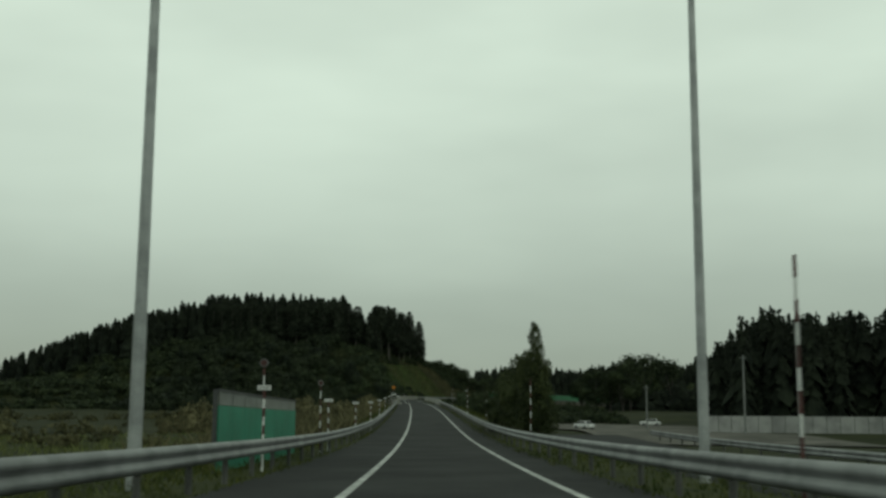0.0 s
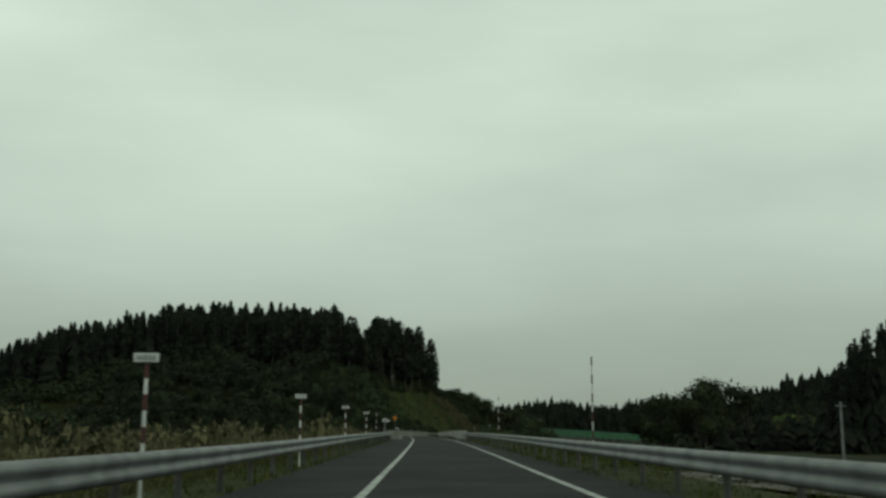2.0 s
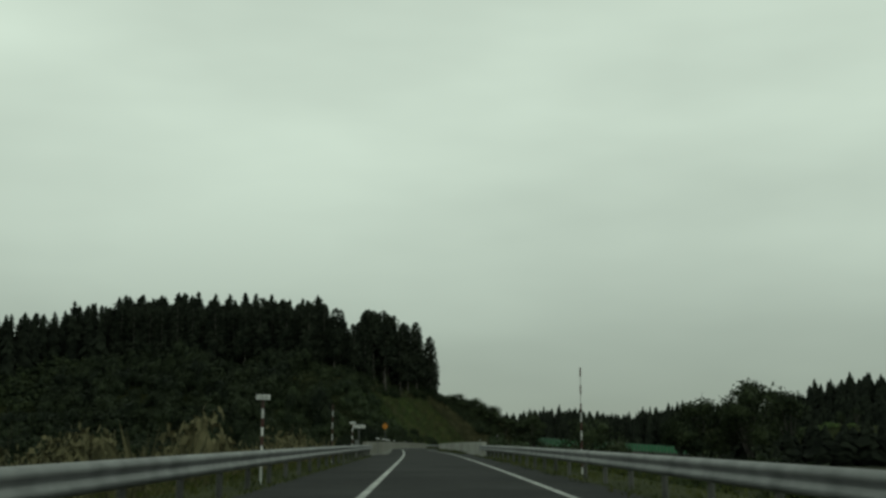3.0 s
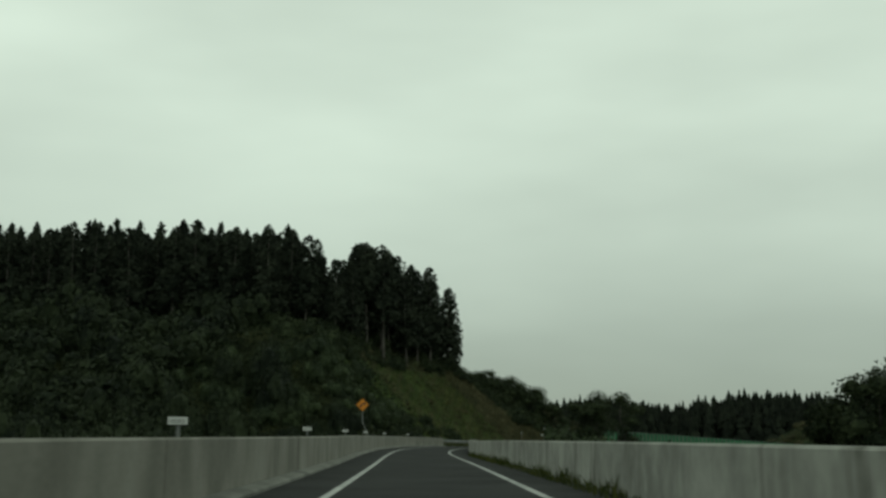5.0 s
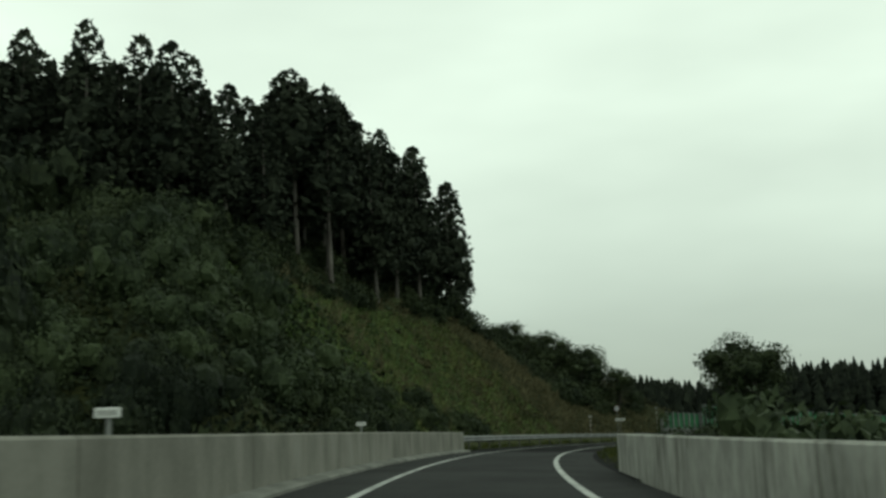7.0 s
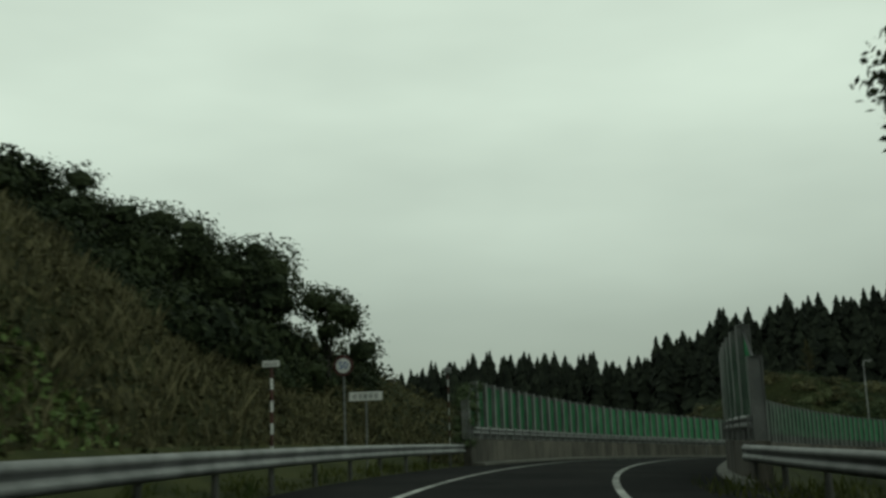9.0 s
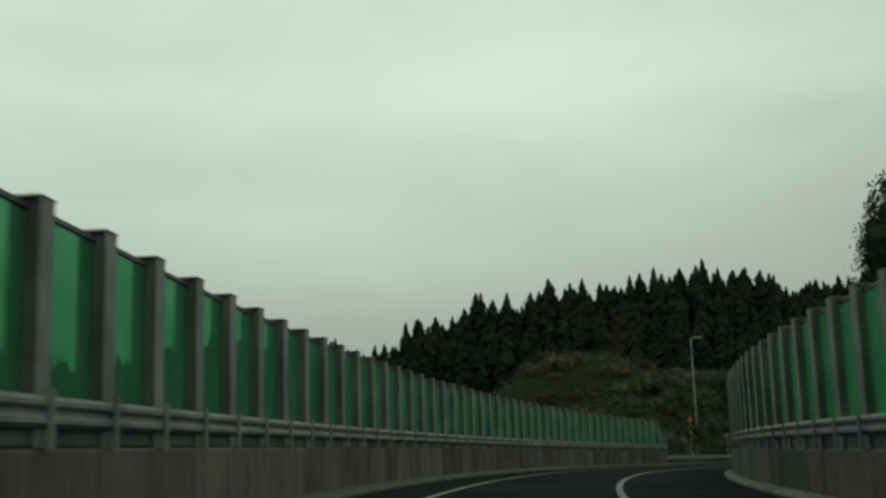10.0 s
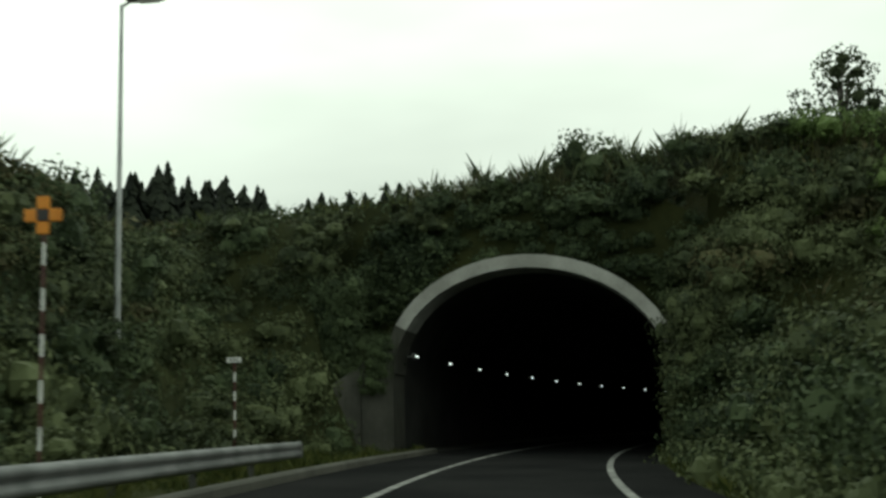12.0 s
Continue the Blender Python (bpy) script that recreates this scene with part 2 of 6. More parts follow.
def panel_material(name, thin, thick, body_colour, cover):
    """Clear acrylic: tinted see-through with a soft sheen; cover is the share that dust and tint make solid."""
    m = bpy.data.materials.new(name)
    m.use_nodes = True
    n, l = m.node_tree.nodes, m.node_tree.links
    n.remove(n["Principled BSDF"])
    out = n["Material Output"]
    clear, milk, glow, body, gloss = (n.new("ShaderNodeBsdfTransparent"), n.new("ShaderNodeBsdfPrincipled"), n.new("ShaderNodeBsdfTranslucent"),
                                      n.new("ShaderNodeMixShader"), n.new("ShaderNodeMixShader"))
    geo, tex, ramp = n.new("ShaderNodeNewGeometry"), n.new("ShaderNodeTexNoise"), n.new("ShaderNodeValToRGB")
    tex.inputs["Scale"].default_value, tex.inputs["Detail"].default_value = 1.6, 4
    ramp.color_ramp.elements[0].position, ramp.color_ramp.elements[0].color = 0.3, (*thick, 1)
    ramp.color_ramp.elements[1].position, ramp.color_ramp.elements[1].color = 0.7, (*thin, 1)
    l.new(geo.outputs["Position"], tex.inputs["Vector"])
    l.new(tex.outputs["Fac"], ramp.inputs["Fac"])
    l.new(ramp.outputs["Color"], clear.inputs["Color"])
    l.new(ramp.outputs["Color"], glow.inputs["Color"])
    milk.inputs["Base Color"].default_value = (*body_colour, 1)
    milk.inputs["Roughness"].default_value = 0.22
    body.inputs[0].default_value = 0.5
    l.new(milk.outputs[0], body.inputs[1])
    l.new(glow.outputs[0], body.inputs[2])
    gloss.inputs[0].default_value = cover
    l.new(clear.outputs[0], gloss.inputs[1])
    l.new(body.outputs[0], gloss.inputs[2])
    l.new(gloss.outputs[0], out.inputs["Surface"])
    return m


acrylic = panel_material("green_acrylic", (0.46, 0.8, 0.57), (0.3, 0.66, 0.42), (0.11, 0.24, 0.15), 0.44)
dusty_clear = panel_material("dusty_clear_acrylic", (0.85, 0.86, 0.85), (0.7, 0.71, 0.7), (0.16, 0.16, 0.16), 0.5)
lamp_glow = bpy.data.materials.new("tunnel_lamp_glow")
lamp_glow.use_nodes = True
lamp_glow.node_tree.nodes["Principled BSDF"].inputs["Emission Color"].default_value = (0.9, 0.95, 1.0, 1)
lamp_glow.node_tree.nodes["Principled BSDF"].inputs["Emission Strength"].default_value = 1.2


# ---- building blocks ----
def np_mesh(name, verts, faces, mats, which=None, smooth=False):
    """A mesh from arrays; all faces have the same number of corners."""
    me = bpy.data.meshes.new(name)
    verts, faces = np.asarray(verts, float), np.asarray(faces, int)
    k = faces.shape[1]
    me.vertices.add(len(verts))
    me.vertices.foreach_set("co", verts.ravel())
    me.loops.add(faces.size)
    me.loops.foreach_set("vertex_index", faces.ravel())
    me.polygons.add(len(faces))
    me.polygons.foreach_set("loop_start", np.arange(len(faces)) * k)
    if which is not None:
        me.polygons.foreach_set("material_index", np.asarray(which, int))
    me.polygons.foreach_set("use_smooth", np.full(len(faces), smooth))
    for mt in mats if isinstance(mats, (list, tuple)) else [mats]:
        me.materials.append(mt)
    me.update(calc_edges=True)
    return me


def part(name, data, mat, parent, label="", m=None):
    """One mesh object under a thing or part; data is a bmesh or a ready mesh."""
    if isinstance(data, bmesh.types.BMesh):
        me = bpy.data.meshes.new(name)
        data.to_mesh(me)
        data.free()
        me.materials.append(mat)
    else:
        me = data
    ob = new(name, me)
    if parent:
        ob.parent = parent
    if m is not None:
        ob.matrix_local = m
    return tagged(ob, label)


def thing(name, m, label, category, group="", kind=""):
    ob = new(name)
    ob.empty_display_size = 0.2
    ob.matrix_world = m
    return tagged(ob, label, category, group, kind)


def box(bm, size, at=(0, 0, 0), bevel=0.0, turn=None):
    m = Matrix.Translation(at)
    if turn is not None:
        m = m @ turn
    made = bmesh.ops.create_cube(bm, size=1, matrix=m @ Matrix.Diagonal((*size, 1)))
    if bevel:
        edges = list({e for v in made["verts"] for e in v.link_edges})
        bmesh.ops.bevel(bm, geom=edges, offset=bevel, segments=1, affect="EDGES")
    return bm


def tube(bm, r0, r1, a, b, sides=10):
    a, b = Vector(a), Vector(b)
    way = b - a
    m = Matrix.Translation((a + b) / 2) @ way.to_track_quat("Z", "Y").to_matrix().to_4x4()
    bmesh.ops.create_cone(bm, cap_ends=True, segments=sides, radius1=r0, radius2=r1, depth=way.length, matrix=m)
    return bm


def fresh():
    return bmesh.new()


# the road's middle line, carried on straight behind the start
BACK = 90.0
rt = np.stack([np.cos(hr) * np.cos(np.radians(BK)), np.sin(hr) * np.cos(np.radians(BK)), -np.sin(np.radians(BK))], 1)
MID = EYES - np.array([0, 0, EYE]) + rt * (np.interp(TG, KN, ASIDE) + MIDDLE)[:, None]
first = np.array([-np.sin(hr[0]) * np.cos(gr_[0]), np.cos(hr[0]) * np.cos(gr_[0]), np.sin(gr_[0])])
MID = np.concatenate([[MID[0] - first * BACK], MID])
SIDE = np.concatenate([rt[:1], rt])
COURSE = np.concatenate([hr[:1], hr])
LONG = np.concatenate([[-BACK], LEN])
END = float(LONG[-1])


def middle(s):
    return np.array([np.interp(s, LONG, MID[:, k]) for k in range(3)])


def beside(s):
    return np.array([np.interp(s, LONG, SIDE[:, k]) for k in range(3)])


def loc(s, d, z=0.0):
    p = middle(s) + beside(s) * d
    return Vector((p[0], p[1], p[2] + z))


def course(s):
    return float(np.degrees(np.interp(s, LONG, COURSE)))


def stand(s, d, z=0.0, turn=0.0):
    """A pose beside the road: x across to the right, y along it, z up."""
    return pose(*loc(s, d, z), 0, 0, course(s) + turn)


def ribbon(name, profile, s0, s1, mat, step=2.0, aside=0.0, closed=True, smooth=False):
    """Sweep a cross-section, a list of (d, z), along the road from s0 to s1. aside: a number or a function of s."""
    count = max(2, int(abs(s1 - s0) / step) + 1)
    ss = np.linspace(s0, s1, count)
    k = len(profile)
    verts = np.empty((count, k, 3))
    for i, s in enumerate(ss):
        off = aside(s) if callable(aside) else aside
        a, r = middle(s), beside(s)
        for j, (dd, z) in enumerate(profile):
            verts[i, j] = a + r * (dd + off) + np.array([0, 0, z])
    faces = []
    last = k if closed else k - 1
    for i in range(count - 1):
        for j in range(last):
            j2 = (j + 1) % k
            faces.append((i * k + j, i * k + j2, (i + 1) * k + j2, (i + 1) * k + j))
    me = np_mesh(name, verts.reshape(-1, 3), faces, mat, smooth=smooth)
    if closed and k > 2:
        bm = bmesh.new()
        bm.from_mesh(me)
        bm.verts.ensure_lookup_table()
        bm.faces.new([bm.verts[j] for j in range(k)][::-1])
        bm.faces.new([bm.verts[(count - 1) * k + j] for j in range(k)])
        bmesh.ops.recalc_face_normals(bm, faces=bm.faces)
        bm.to_mesh(me)
        bm.free()
    return me


def smooth(v, a, b):
    t = np.clip((v - a) / (b - a), 0, 1)
    return t * t * (3 - 2 * t)


# ---- the lie of the land ----
PORTAL = 502.0
T_MID, T_HALF, T_SPRING, T_RISE = -0.8, 4.45, 2.5, 3.5
SAMPLE = np.arange(-BACK, END, 1.0)
SXYZ = np.array([middle(s) for s in SAMPLE])
SDIR = np.radians([course(s) for s in SAMPLE])


def road_frame(x, y):
    """Distance along the road, across it, and the road's height, for arrays of places."""
    s, d, z = np.empty(len(x)), np.empty(len(x)), np.empty(len(x))
    for i in range(0, len(x), 4000):
        xs, ys = x[i:i + 4000], y[i:i + 4000]
        k = np.argmin((xs[:, None] - SXYZ[None, :, 0]) ** 2 + (ys[:, None] - SXYZ[None, :, 1]) ** 2, 1)
        dx, dy = xs - SXYZ[k, 0], ys - SXYZ[k, 1]
        c, n = np.cos(SDIR[k]), np.sin(SDIR[k])
        s[i:i + 4000] = SAMPLE[k] + (-n * dx + c * dy)
        across = c * dx + n * dy
        far = np.hypot(dx, dy)
        d[i:i + 4000] = np.where(np.abs(across) > 0.7 * far, across, np.sign(across + 1e-9) * far)
        z[i:i + 4000] = SXYZ[k, 2]
    return s, d, z


def wave(x, y, size, seed=0.0):
    return (np.sin(x / size + 1.3 + seed) * np.cos(y / size * 1.13 + 0.7 * seed) + 0.5 * np.sin(x / size * 2.3 + y / size * 1.9 + seed)
            + 0.3 * np.cos(x / size * 4.1 - y / size * 3.7 + 2 * seed)) / 1.8


def ground_height(x, y):
    s, d, rz = road_frame(x, y)
    n = np.clip(-2.2 + 0.012 * y, -2.2, 1.5) + 0.35 * wave(x, y, 17)
    # the yard right of the first straight lies lower
    n = n - 1.3 * smooth(x, 14, 20) * smooth(y, 70, 110) * (1 - smooth(y, 205, 240)) * (1 - smooth(x, 110, 130))
    # the wooded hill on the left of the road
    hill = 19.6 * smooth(x, -165, -78) * smooth(y, 290, 348) * (1 - smooth(y, 450, 540)) * smooth(-d, -2, 6) * (1 - 0.92 * smooth(s, 396, 425))
    hill *= 1 + 0.05 * wave(x, y, 30, 2)
    # the hill over the tunnel
    knoll = (9.6 + 2.0 * smooth(y, 462, 446) + 2.2 * smooth(y, 474, 492)) * smooth(np.hypot((x - 140) / 56, (y - 465) / 60), 1.0, 0.62)
    # the far wooded ridge
    def bump(cx, cy, r, h):
        return h * np.exp(-((x - cx) ** 2 + (y - cy) ** 2) / (2 * r * r))
    ridge = np.maximum.reduce([bump(212, 580, 34, 28), bump(222, 535, 34, 20), bump(172, 604, 26, 22), bump(185, 592, 26, 25), bump(255, 480, 40, 17), bump(120, 650, 34, 16), bump(60, 680, 40, 15), bump(300, 430, 50, 16), bump(88, 469, 11.5, 11.8), bump(101, 478, 10, 11.4)])
    n = n + np.maximum.reduce([hill, knoll, ridge])
    off = np.abs(d) - 6.2
    steep = np.where(d < 0, 0.98 - 0.36 * smooth(s, 374, 394) + 0.46 * smooth(s, 478, 490), 1.02 + 0.4 * smooth(s, 474, 492))
    side = rz - 0.45 + steep * np.maximum(off, 0)
    # the bank above the tunnel mouth leans back, and wraps a little way round its sides
    bank = rz + 7.3 + 1.15 * (s - PORTAL)
    wrap = np.where(np.abs(d - T_MID) > 6.4, rz + 7.0 - 1.3 * (PORTAL - s), -1e3)
    cut = np.where(s > PORTAL + 0.5, np.maximum(side, bank), np.maximum(side, wrap))
    fill = rz - 0.45 - 0.62 * np.maximum(off - 0.4, 0)
    n = np.minimum(n, cut)
    n = np.where((s < PORTAL + 0.5), np.maximum(n, fill), n)
    return n


def lie(x, y):
    return float(ground_height(np.array([x], float), np.array([y], float))[0])


def axis(lo, hi, step, far):
    fine = np.arange(lo, hi + step / 2, step)
    grow, left, right = step, [], []
    a, b = lo, hi
    while a > -far or b < far:
        grow *= 1.35
        a, b = a - grow, b + grow
        left.append(a), right.append(b)
    return np.concatenate([left[::-1], fine, right])


gx, gy = axis(-150, 270, 2.3, 2600), axis(-30, 660, 2.0, 2600)
mx, my = np.meshgrid(gx, gy, indexing="ij")
gz = ground_height(mx.ravel(), my.ravel())
gs, gd, grz = road_frame(mx.ravel(), my.ravel())
idx = np.arange(mx.size).reshape(mx.shape)
quads = np.stack([idx[:-1, :-1], idx[1:, :-1], idx[1:, 1:], idx[:-1, 1:]], -1).reshape(-1, 4)
qd = gd[quads].mean(1)
hole = (np.abs(qd + 1.2) < 5.6) & (gz[quads].min(1) < grz[quads].min(1) + 3.0) & (gs[quads].max(1) > PORTAL - 2.5) & (gs[quads].min(1) < END - 1)
ground = new("ground", np_mesh("ground", np.stack([mx.ravel(), my.ravel(), gz], 1), quads[~hole], earth, smooth=True))
tagged(ground, "rough grassy earth with a wooded hill and road embankments", "ground", kind="structure")

# ---- the road ----
road = new("road", ribbon("road", [(-4.0, 0), (3.1, 0), (3.1, -0.3), (-4.0, -0.3)], -BACK, 327.6, asphalt, 1.5))
tagged(road, "dark grey asphalt single-lane ramp with white edge lines", "road", kind="structure")
# the road is split here so the bend can take a darker tone
part("newer_surface", ribbon("newer_surface", [(-4.0, 0), (3.1, 0), (3.1, -0.3), (-4.0, -0.3)], 327.6, END, dark_asphalt, 1.5), dark_asphalt, road, "darker asphalt past the bridge")
part("shoulder", ribbon("shoulder", [(3.102, -0.002), (5.2, -0.002)], 296, 470, dark_asphalt, 1.5, closed=False), dark_asphalt, road, "dark asphalt shoulder")
for d in (-1.80, 1.80):
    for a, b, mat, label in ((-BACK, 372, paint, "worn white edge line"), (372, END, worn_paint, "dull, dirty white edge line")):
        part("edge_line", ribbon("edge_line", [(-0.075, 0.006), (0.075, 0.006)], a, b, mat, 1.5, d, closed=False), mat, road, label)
verge_l = new("verge", ribbon("verge", [(-4.0, -0.02), (-4.6, 0.02), (-6.0, -0.12), (-8.5, -1.4)], -BACK, 192, verge_mat, 1.5, closed=False))
tagged(verge_l, "strip of patchy roadside turf behind the asphalt", "verge", kind="structure")
verge_r = new("verge", ribbon("verge", [(3.1, -0.02), (3.9, 0.0), (5.5, -0.12), (8.0, -1.2)], -BACK, 190, verge_mat, 1.5, closed=False))
tagged(verge_r, "strip of patchy roadside turf behind the asphalt", "verge", kind="structure")
verge_c = new("verge", ribbon("verge", [(-4.0, -0.02), (-4.7, 0.02), (-5.6, 0.05), (-7.4, 0.75)], 326, 392, verge_mat, 1.5, closed=False))
tagged(verge_c, "strip of roadside turf at the foot of the cutting", "verge", kind="structure")
verge_d = new("verge", ribbon("verge", [(3.1, -0.02), (4.2, 0.0), (5.6, -0.1), (8.0, -1.3)], 298, 376, verge_mat, 1.5, closed=False))
tagged(verge_d, "strip of roadside turf on the inside of the bend", "verge", kind="structure")
verge_e = new("verge", ribbon("verge", [(-4.0, -0.02), (-4.8, 0.03), (-6.0, 0.02), (-7.0, -0.6)], 469, PORTAL + 1, verge_mat, 1.5, closed=False))
tagged(verge_e, "strip of roadside turf before the tunnel mouth", "verge", kind="structure")
verge_f = new("verge", ribbon("verge", [(3.1, -0.02), (4.0, 0.05), (5.4, 0.05), (6.6, -0.5)], 464, PORTAL + 1, verge_mat, 1.5, closed=False))
tagged(verge_f, "strip of roadside turf before the tunnel mouth", "verge", kind="structure")


# ---- concrete parapets ----
def parapet(name, s0, s1, d, side, top, label, joint=7.6, toe=0.34, cast=None, kerb=None):
    """A concrete wall in cast lengths, with a low toe kerb along its foot. side: +1 stands right of the road."""
    wall = thing(name, Matrix(), label, "wall", kind="structure")
    cast = cast or concrete
    count = max(1, round((s1 - s0) / joint))
    cuts = np.linspace(s0, s1, count + 1)
    rng = random.Random(int(s0) + side)
    for a, b in zip(cuts[:-1], cuts[1:]):
        w = rng.uniform(-0.006, 0.006)
        section = [(w, -0.1), (w, top - 0.03), (0.03 + w, top), (0.25, top), (0.28, top - 0.03), (0.28, -1.6), (0.05, -1.6)]
        me = ribbon("wall_length", [(x * side, z) for x, z in section], a + 0.012, b - 0.012, cast, 1.5, d)
        part("wall_length", me, cast, wall)
    kerb = kerb or kerb_concrete
    if toe:
        part("toe_kerb", ribbon("toe_kerb", [(x * side, z) for x, z in [(-toe, -0.05), (-toe, 0.05), (-toe + 0.05, 0.085), (-0.02, 0.12), (-0.02, -0.05)]], s0, s1, kerb, 1.5, d), kerb, wall, "cast kerb along the wall's foot")
    return wall


def flare(s):
    """The parapet swings out behind the end of the guard rail."""
    return -3.36 - 1.0 * (1 - float(smooth(s, 195.5, 203)))


parapet("wall_west", 194.2, 327.5, flare, -1, 0.95, "pale grey concrete parapet with stains and joints")
parapet("wall_east", 187.5, 301, 3.24, 1, 0.90, "streaked grey concrete parapet with dark run-off stains", toe=0.0, cast=stained_concrete)


# ---- guard rails ----
def guard_rail(s0, s1, d, side, top, label, spacing=3.05, ends=(False, False), group="guard rails along the ramp"):
    """A corrugated steel beam on round posts; the beam faces the road."""
    rail = thing("guard_rail", Matrix(), label, "guard rail", group)
    beam = [(0.0, top - 0.06), (0.035, top), (0.0, top + 0.0), (-0.05, top - 0.03), (-0.075, top - 0.075), (-0.058, top - 0.115), (-0.03, top - 0.15), (-0.03, top - 0.18),
            (-0.058, top - 0.215), (-0.075, top - 0.255), (-0.05, top - 0.295), (0.0, top - 0.325), (0.035, top - 0.325), (0.012, top - 0.3), (-0.035, top - 0.275),
            (-0.05, top - 0.255), (-0.035, top - 0.23), (-0.012, top - 0.19), (-0.012, top - 0.14), (-0.035, top - 0.1), (-0.05, top - 0.075), (-0.035, top - 0.05)]
    part("beam", ribbon("beam", [(x * side * 1.0, z) for x, z in beam], s0, s1, steel, 1.2, d, smooth=True), steel, rail, "galvanised corrugated beam")
    bm = fresh()
    tube(bm, 0.055, 0.055, (0, 0, -0.5), (0, 0, top - 0.06), 8)
    box(bm, (0.07, 0.09, 0.2), (-0.05 * side, 0, top - 0.16))
    me = bpy.data.meshes.new("post")
    bm.to_mesh(me)
    bm.free()
    me.materials.append(post_steel)
    for i in range(int((s1 - s0) / spacing) + 1):
        s = s0 + 0.4 + i * spacing
        if s < s1:
            part("post", me, post_steel, rail, m=stand(s, d + 0.1 * side))
    for at_end, s, sign in ((ends[0], s0, -1), (ends[1], s1, 1)):
        if at_end:
            bm = fresh()
            bmesh.ops.create_cone(bm, cap_ends=True, segments=12, radius1=0.17, radius2=0.17, depth=0.06, matrix=pose(0, 0, 0, 0, 90, 0))
            part("end_cap", bm, steel, rail, "rounded steel end cap", stand(s + 0.02 * sign, d, top - 0.16, 0))
    return rail


GUARD = "galvanised steel guard rail on round posts beside the road"
guard_rail(-BACK, 196.4, -4.1, -1, 0.755, GUARD)
guard_rail(-BACK, 190.3, 3.27, 1, 0.71, GUARD)
guard_rail(327, 390.2, -4.05, -1, 0.76, "galvanised steel guard rail below a grassy cutting", ends=(False, True))
guard_rail(300, 374.5, 4.4, 1, 0.8, "galvanised steel guard rail along the inside of the bend", ends=(False, True))
guard_rail(469.6, 488.2, -4.4, -1, 0.62, "galvanised steel guard rail below bushes near a tunnel", ends=(False, True))


# ---- green acrylic noise barriers ----
def inner_line(s):
    """The inner parapet stands farther off the lane in the middle of the bend."""
    return 4.5 + 0.6 * float(smooth(s, 374, 396))


def noise_barrier(s0, s1, d, side, low, beam_top, top, label, bay=1.5):
    barrier = thing("noise_barrier", Matrix(), label, "noise barrier", "noise barriers on the bend")
    line = d if callable(d) else lambda s: d
    count = max(1, round((s1 - s0) / bay))
    cuts = np.linspace(s0, s1, count + 1)
    bm = fresh()
    high = top - low
    for x in (-0.13, 0.13):
        box(bm, (0.024, 0.3, high), (x, 0, high / 2), 0.005)
    box(bm, (0.236, 0.2, high), (0, 0, high / 2))
    box(bm, (0.3, 0.32, 0.02), (0, 0, high + 0.01))
    box(bm, (0.3, 0.3, 0.025), (0, 0, 0.0125))
    post_mesh = bpy.data.meshes.new("post")
    bm.to_mesh(post_mesh)
    bm.free()
    post_mesh.materials.append(grey_paint)
    away = 0.16 * side
    for i, s in enumerate(cuts):
        m = stand(s, line(s) + away, low)
        if i in (0, count):
            m = m @ Matrix.Diagonal((1, 1, (high - 0.75) / high, 1))
        part("post", post_mesh, grey_paint, barrier, m=m)
    foot, head_ = beam_top - 0.02, top - 0.05
    for i, (a, b) in enumerate(zip(cuts[:-1], cuts[1:])):
        # the panel is let into the posts; the last bay at each end slopes down
        pa, pb = loc(a + 0.06, line(a) + away), loc(b - 0.06, line(b) + away)
        r = Vector(beside((a + b) / 2)) * 0.012
        za = head_ - (0.75 if i == 0 else 0)
        zb = head_ - (0.75 if i == count - 1 else 0)
        def slab(lo_a, lo_b, hi_a, hi_b, t):
            vs = []
            for sgn in (-1, 1):
                o = r * (sgn * t)
                vs += [pa + o + Vector((0, 0, lo_a)), pb + o + Vector((0, 0, lo_b)), pb + o + Vector((0, 0, hi_b)), pa + o + Vector((0, 0, hi_a))]
            return np.array(vs), [(3, 2, 1, 0), (4, 5, 6, 7), (0, 1, 5, 4), (1, 2, 6, 5), (2, 3, 7, 6), (3, 0, 4, 7)]
        v, f = slab(foot, foot, za - 0.05, zb - 0.05, 0.35)
        part("panel", np_mesh("panel", v, f, acrylic), acrylic, barrier, "clear green acrylic panel")
        v, f = slab(za - 0.05, zb - 0.05, za, zb, 2.2)
        part("top_rail", np_mesh("top_rail", v, f, dark_steel), dark_steel, barrier, "dark steel top rail")
        pa, pb = loc(a + 0.05, line(a) + 0.07 * side), loc(b - 0.05, line(b) + 0.07 * side)
        v, f = slab(low + 0.03, low + 0.03, foot, foot, 1.6)
        part("skirt_plate", np_mesh("skirt_plate", v, f, skirt_paint), skirt_paint, barrier, "dark grey steel skirt plate")
    beam = [(0.02, 0.0), (-0.03, -0.01), (-0.08, -0.05), (-0.08, -0.09), (-0.03, -0.13), (-0.03, -0.16), (-0.08, -0.2), (-0.08, -0.24), (-0.03, -0.28), (0.02, -0.29)]
    part("beam", ribbon("beam", [(x * side, z + beam_top) for x, z in beam], s0, s1, steel, 0.75, lambda s: line(s) + 0.03 * side), steel, barrier, "galvanised corrugated beam")
    strap = fresh()
    box(strap, (0.03, 0.09, 0.5), (0, 0, 0.25))
    strap_mesh = bpy.data.meshes.new("strap")
    strap.to_mesh(strap_mesh)
    strap.free()
    strap_mesh.materials.append(grey_paint)
    for s in cuts:
        part("strap", strap_mesh, grey_paint, barrier, m=stand(s, line(s) - 0.065 * side, low))
    return barrier


